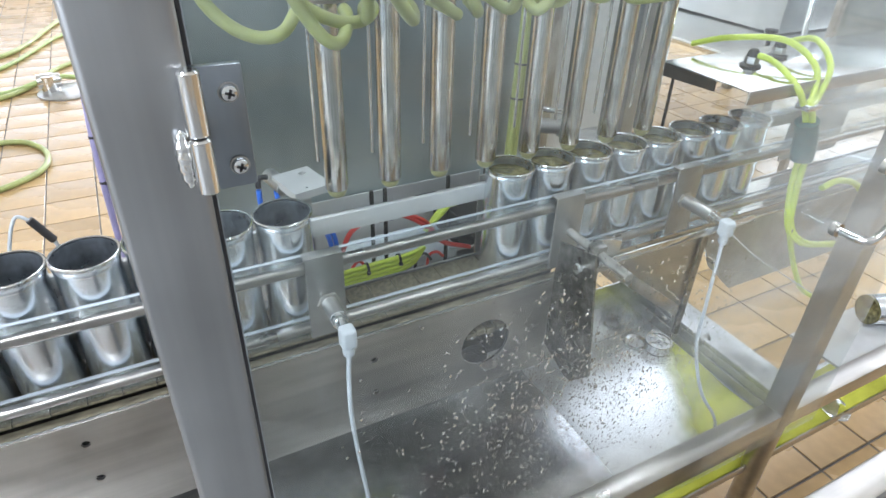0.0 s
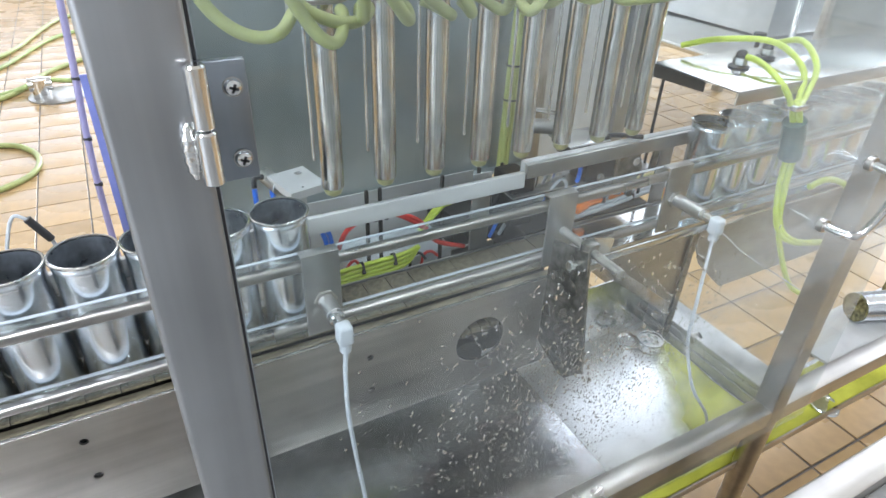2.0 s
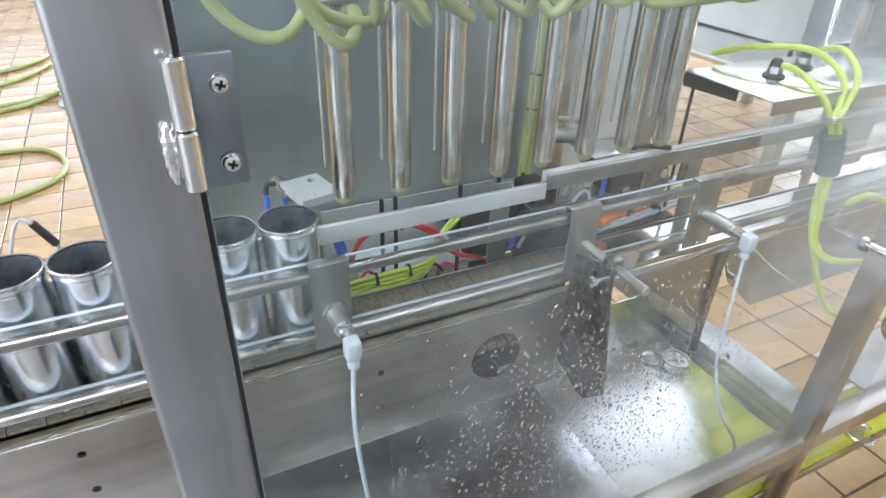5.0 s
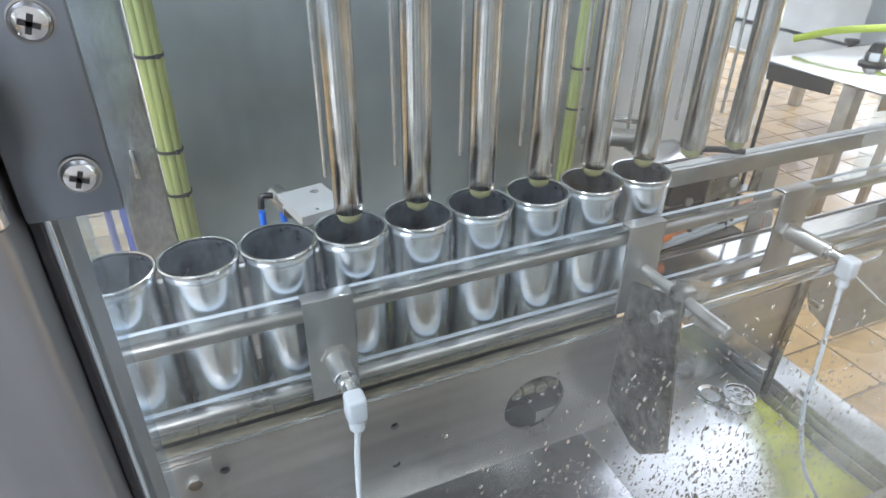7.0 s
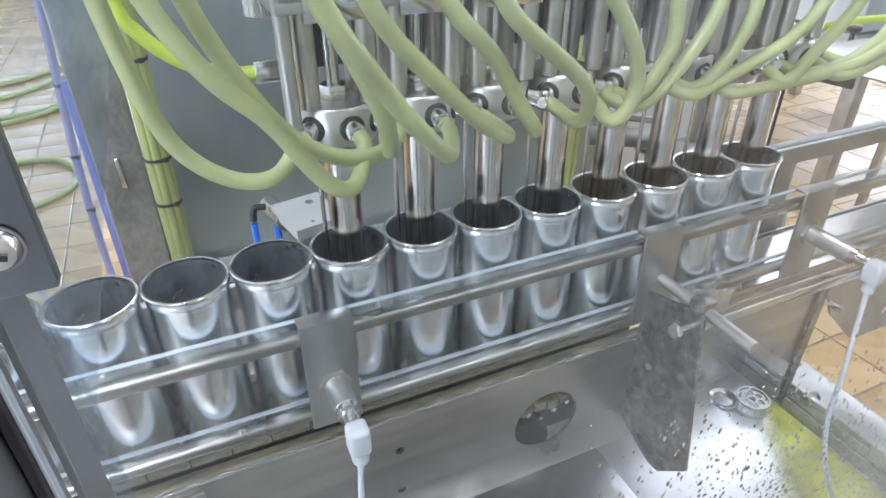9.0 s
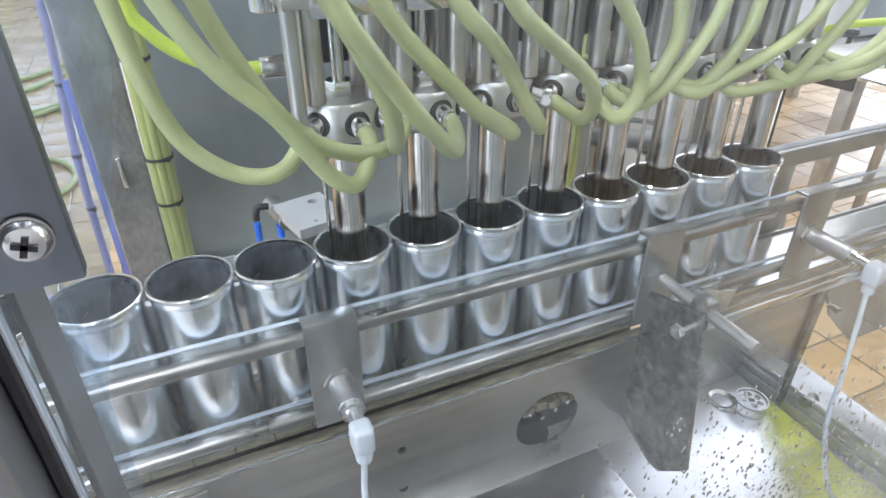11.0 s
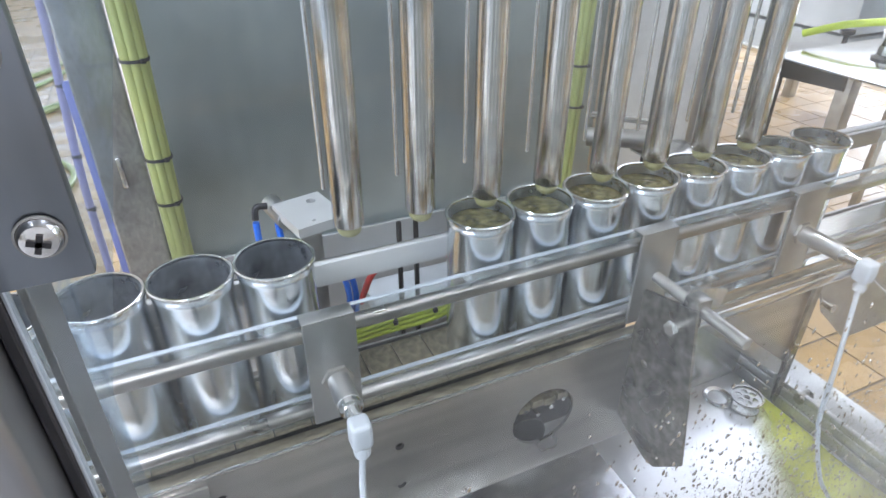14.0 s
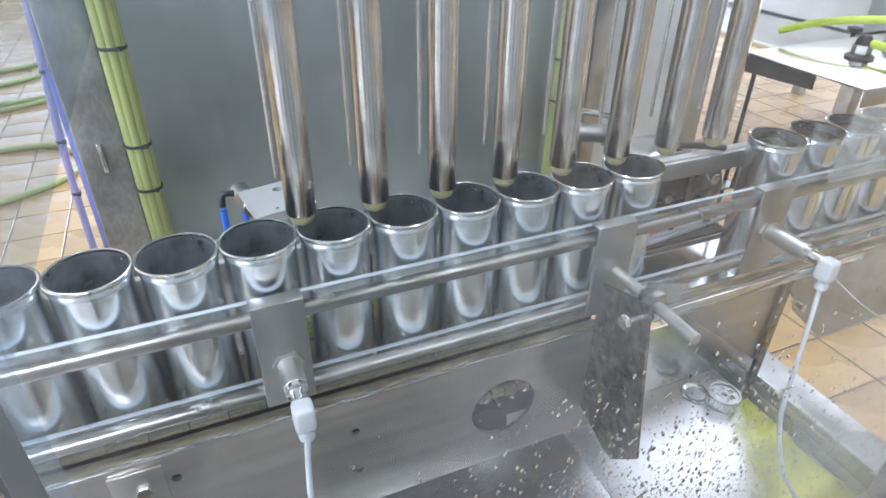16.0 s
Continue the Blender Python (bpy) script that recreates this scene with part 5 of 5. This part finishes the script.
part("bedding", box(X0, X1, Y0, Y1, FLOOR - 0.06, FLOOR - 0.003), GROUT, floor, smooth=False)
TP, TX, TY = 0.202, 1.192, -0.226
tile_mesh = finish("tile", box(-TP / 2 + 0.003, TP / 2 - 0.003, -TP / 2 + 0.003, TP / 2 - 0.003, -0.008, 0, 0.0015, seg=1), TILE)
STRETCHES = [(0.7, 2.1, -0.75, 0.35), (-1.35, -0.25, 1.3, 5.4), (0.9, 2.3, 0.5, 1.6)]
verts, faces = [], []
i0, i1 = math.ceil((X0 - TX) / TP), math.floor((X1 - TX) / TP)
j0, j1 = math.ceil((Y0 - TY) / TP), math.floor((Y1 - TY) / TP)
for i in range(i0, i1):
    for j in range(j0, j1):
        cx, cy = TX + (i + 0.5) * TP, TY + (j + 0.5) * TP
        if any(a < cx < b and c < cy < d for a, b, c, d in STRETCHES):
            ob = new("tile", tile_mesh)
            ob.parent = floor
            ob.location = (cx, cy, FLOOR + random.uniform(-0.0006, 0.0006))
        else:
            h = TP / 2 - 0.003
            base = len(verts)
            verts += [(cx + sx * h, cy + sy * h, FLOOR - dz) for dz in (0, 0.008) for sx, sy in ((-1, -1), (1, -1), (1, 1), (-1, 1))]
            faces += [tuple(base + q for q in f) for f in ((0, 1, 2, 3), (0, 4, 5, 1), (1, 5, 6, 2), (2, 6, 7, 3), (3, 7, 4, 0))]
me = bpy.data.meshes.new("far_tiles")
me.from_pydata(verts, [], faces)
me.materials.append(TILE_REST)
ob = new("far_tiles", me)
ob.parent = floor
tagged(ob, "ochre floor tiles", kind="stuff")


# ---------- what moves ----------
def motions():
    # the row of cans moves up one batch, stands while it is filled, and leaves
    enter = [(0, 0), (5.2, 0), (5.35, 0.022), (5.5, 0.058), (6.0, 0.189), (6.5, 0.303), (7.0, 0.438), (7.5, 0.553), (7.8, 0.584)]
    leave = [(13.4, 0), (13.5, 0.014), (13.7, 0.062), (14.0, 0.140), (14.5, 0.262), (15.0, 0.383), (15.5, 0.505), (16.0, 0.627)]
    follow = [(14.08, 0), (14.25, 0.034), (14.5, 0.095), (15.0, 0.217), (15.5, 0.345), (16.0, 0.467)]
    for (batch, k), can in cans.items():
        if batch == "full":
            rows = [(0, 0.262 + k * PITCH), (16, 0.262 + k * PITCH + 0.2225 * 16)]
        elif batch == "next":
            x = -(k + 1) * PITCH
            rows = [(t, x + d) for t, d in enter] + [(t, x + 0.584 + d) for t, d in leave]
        else:
            x = -(k + 9 + (8 if batch == "queue_end" else 0)) * PITCH
            rows = [(t, x + d) for t, d in enter] + [(t, x + 0.584 + d) for t, d in follow]
        turn = random.Random(k * 7 + len(batch)).uniform(0, 80)
        walk(can, [(t, pose(x, 0, BELT, 0, 0, turn)) for t, x in rows])
    # brine rises in the cans under the nozzles
    for (batch, k), ob in brine.items():
        if batch == "full":
            rows = [(0, 0.166), (16, 0.166)]
        else:
            rows = [(0, 0.009), (8.9, 0.009), (9.2, 0.02), (10.9, 0.125), (11.5, 0.148), (12.5, 0.163), (12.9, 0.166), (16, 0.166)]
        walk(ob, [(t, pose(0, 0, z, 0, 0, 40 * k % 80)) for t, z in rows])
    # the filling head dips into the cans and rises while it fills
    dip = [(0, 0), (8.2, 0), (8.4, -0.025), (8.5, -0.050), (8.8, -0.120), (9.0, -0.141), (10.9, -0.141), (11.3, -0.113), (11.5, -0.099), (12.0, -0.066),
           (12.5, -0.033), (12.85, -0.008), (13.0, 0), (16, 0)]
    walk(head, [(t, pose(0, 0, z)) for t, z in dip])
    # the hoses hang a little lower until the row of cans has moved up
    for ob in HOSES:
        walk(ob, [(t, pose(0, 0, z)) for t, z in ((0, -0.018), (5.5, -0.018), (6.6, 0), (16, 0))])


motions()
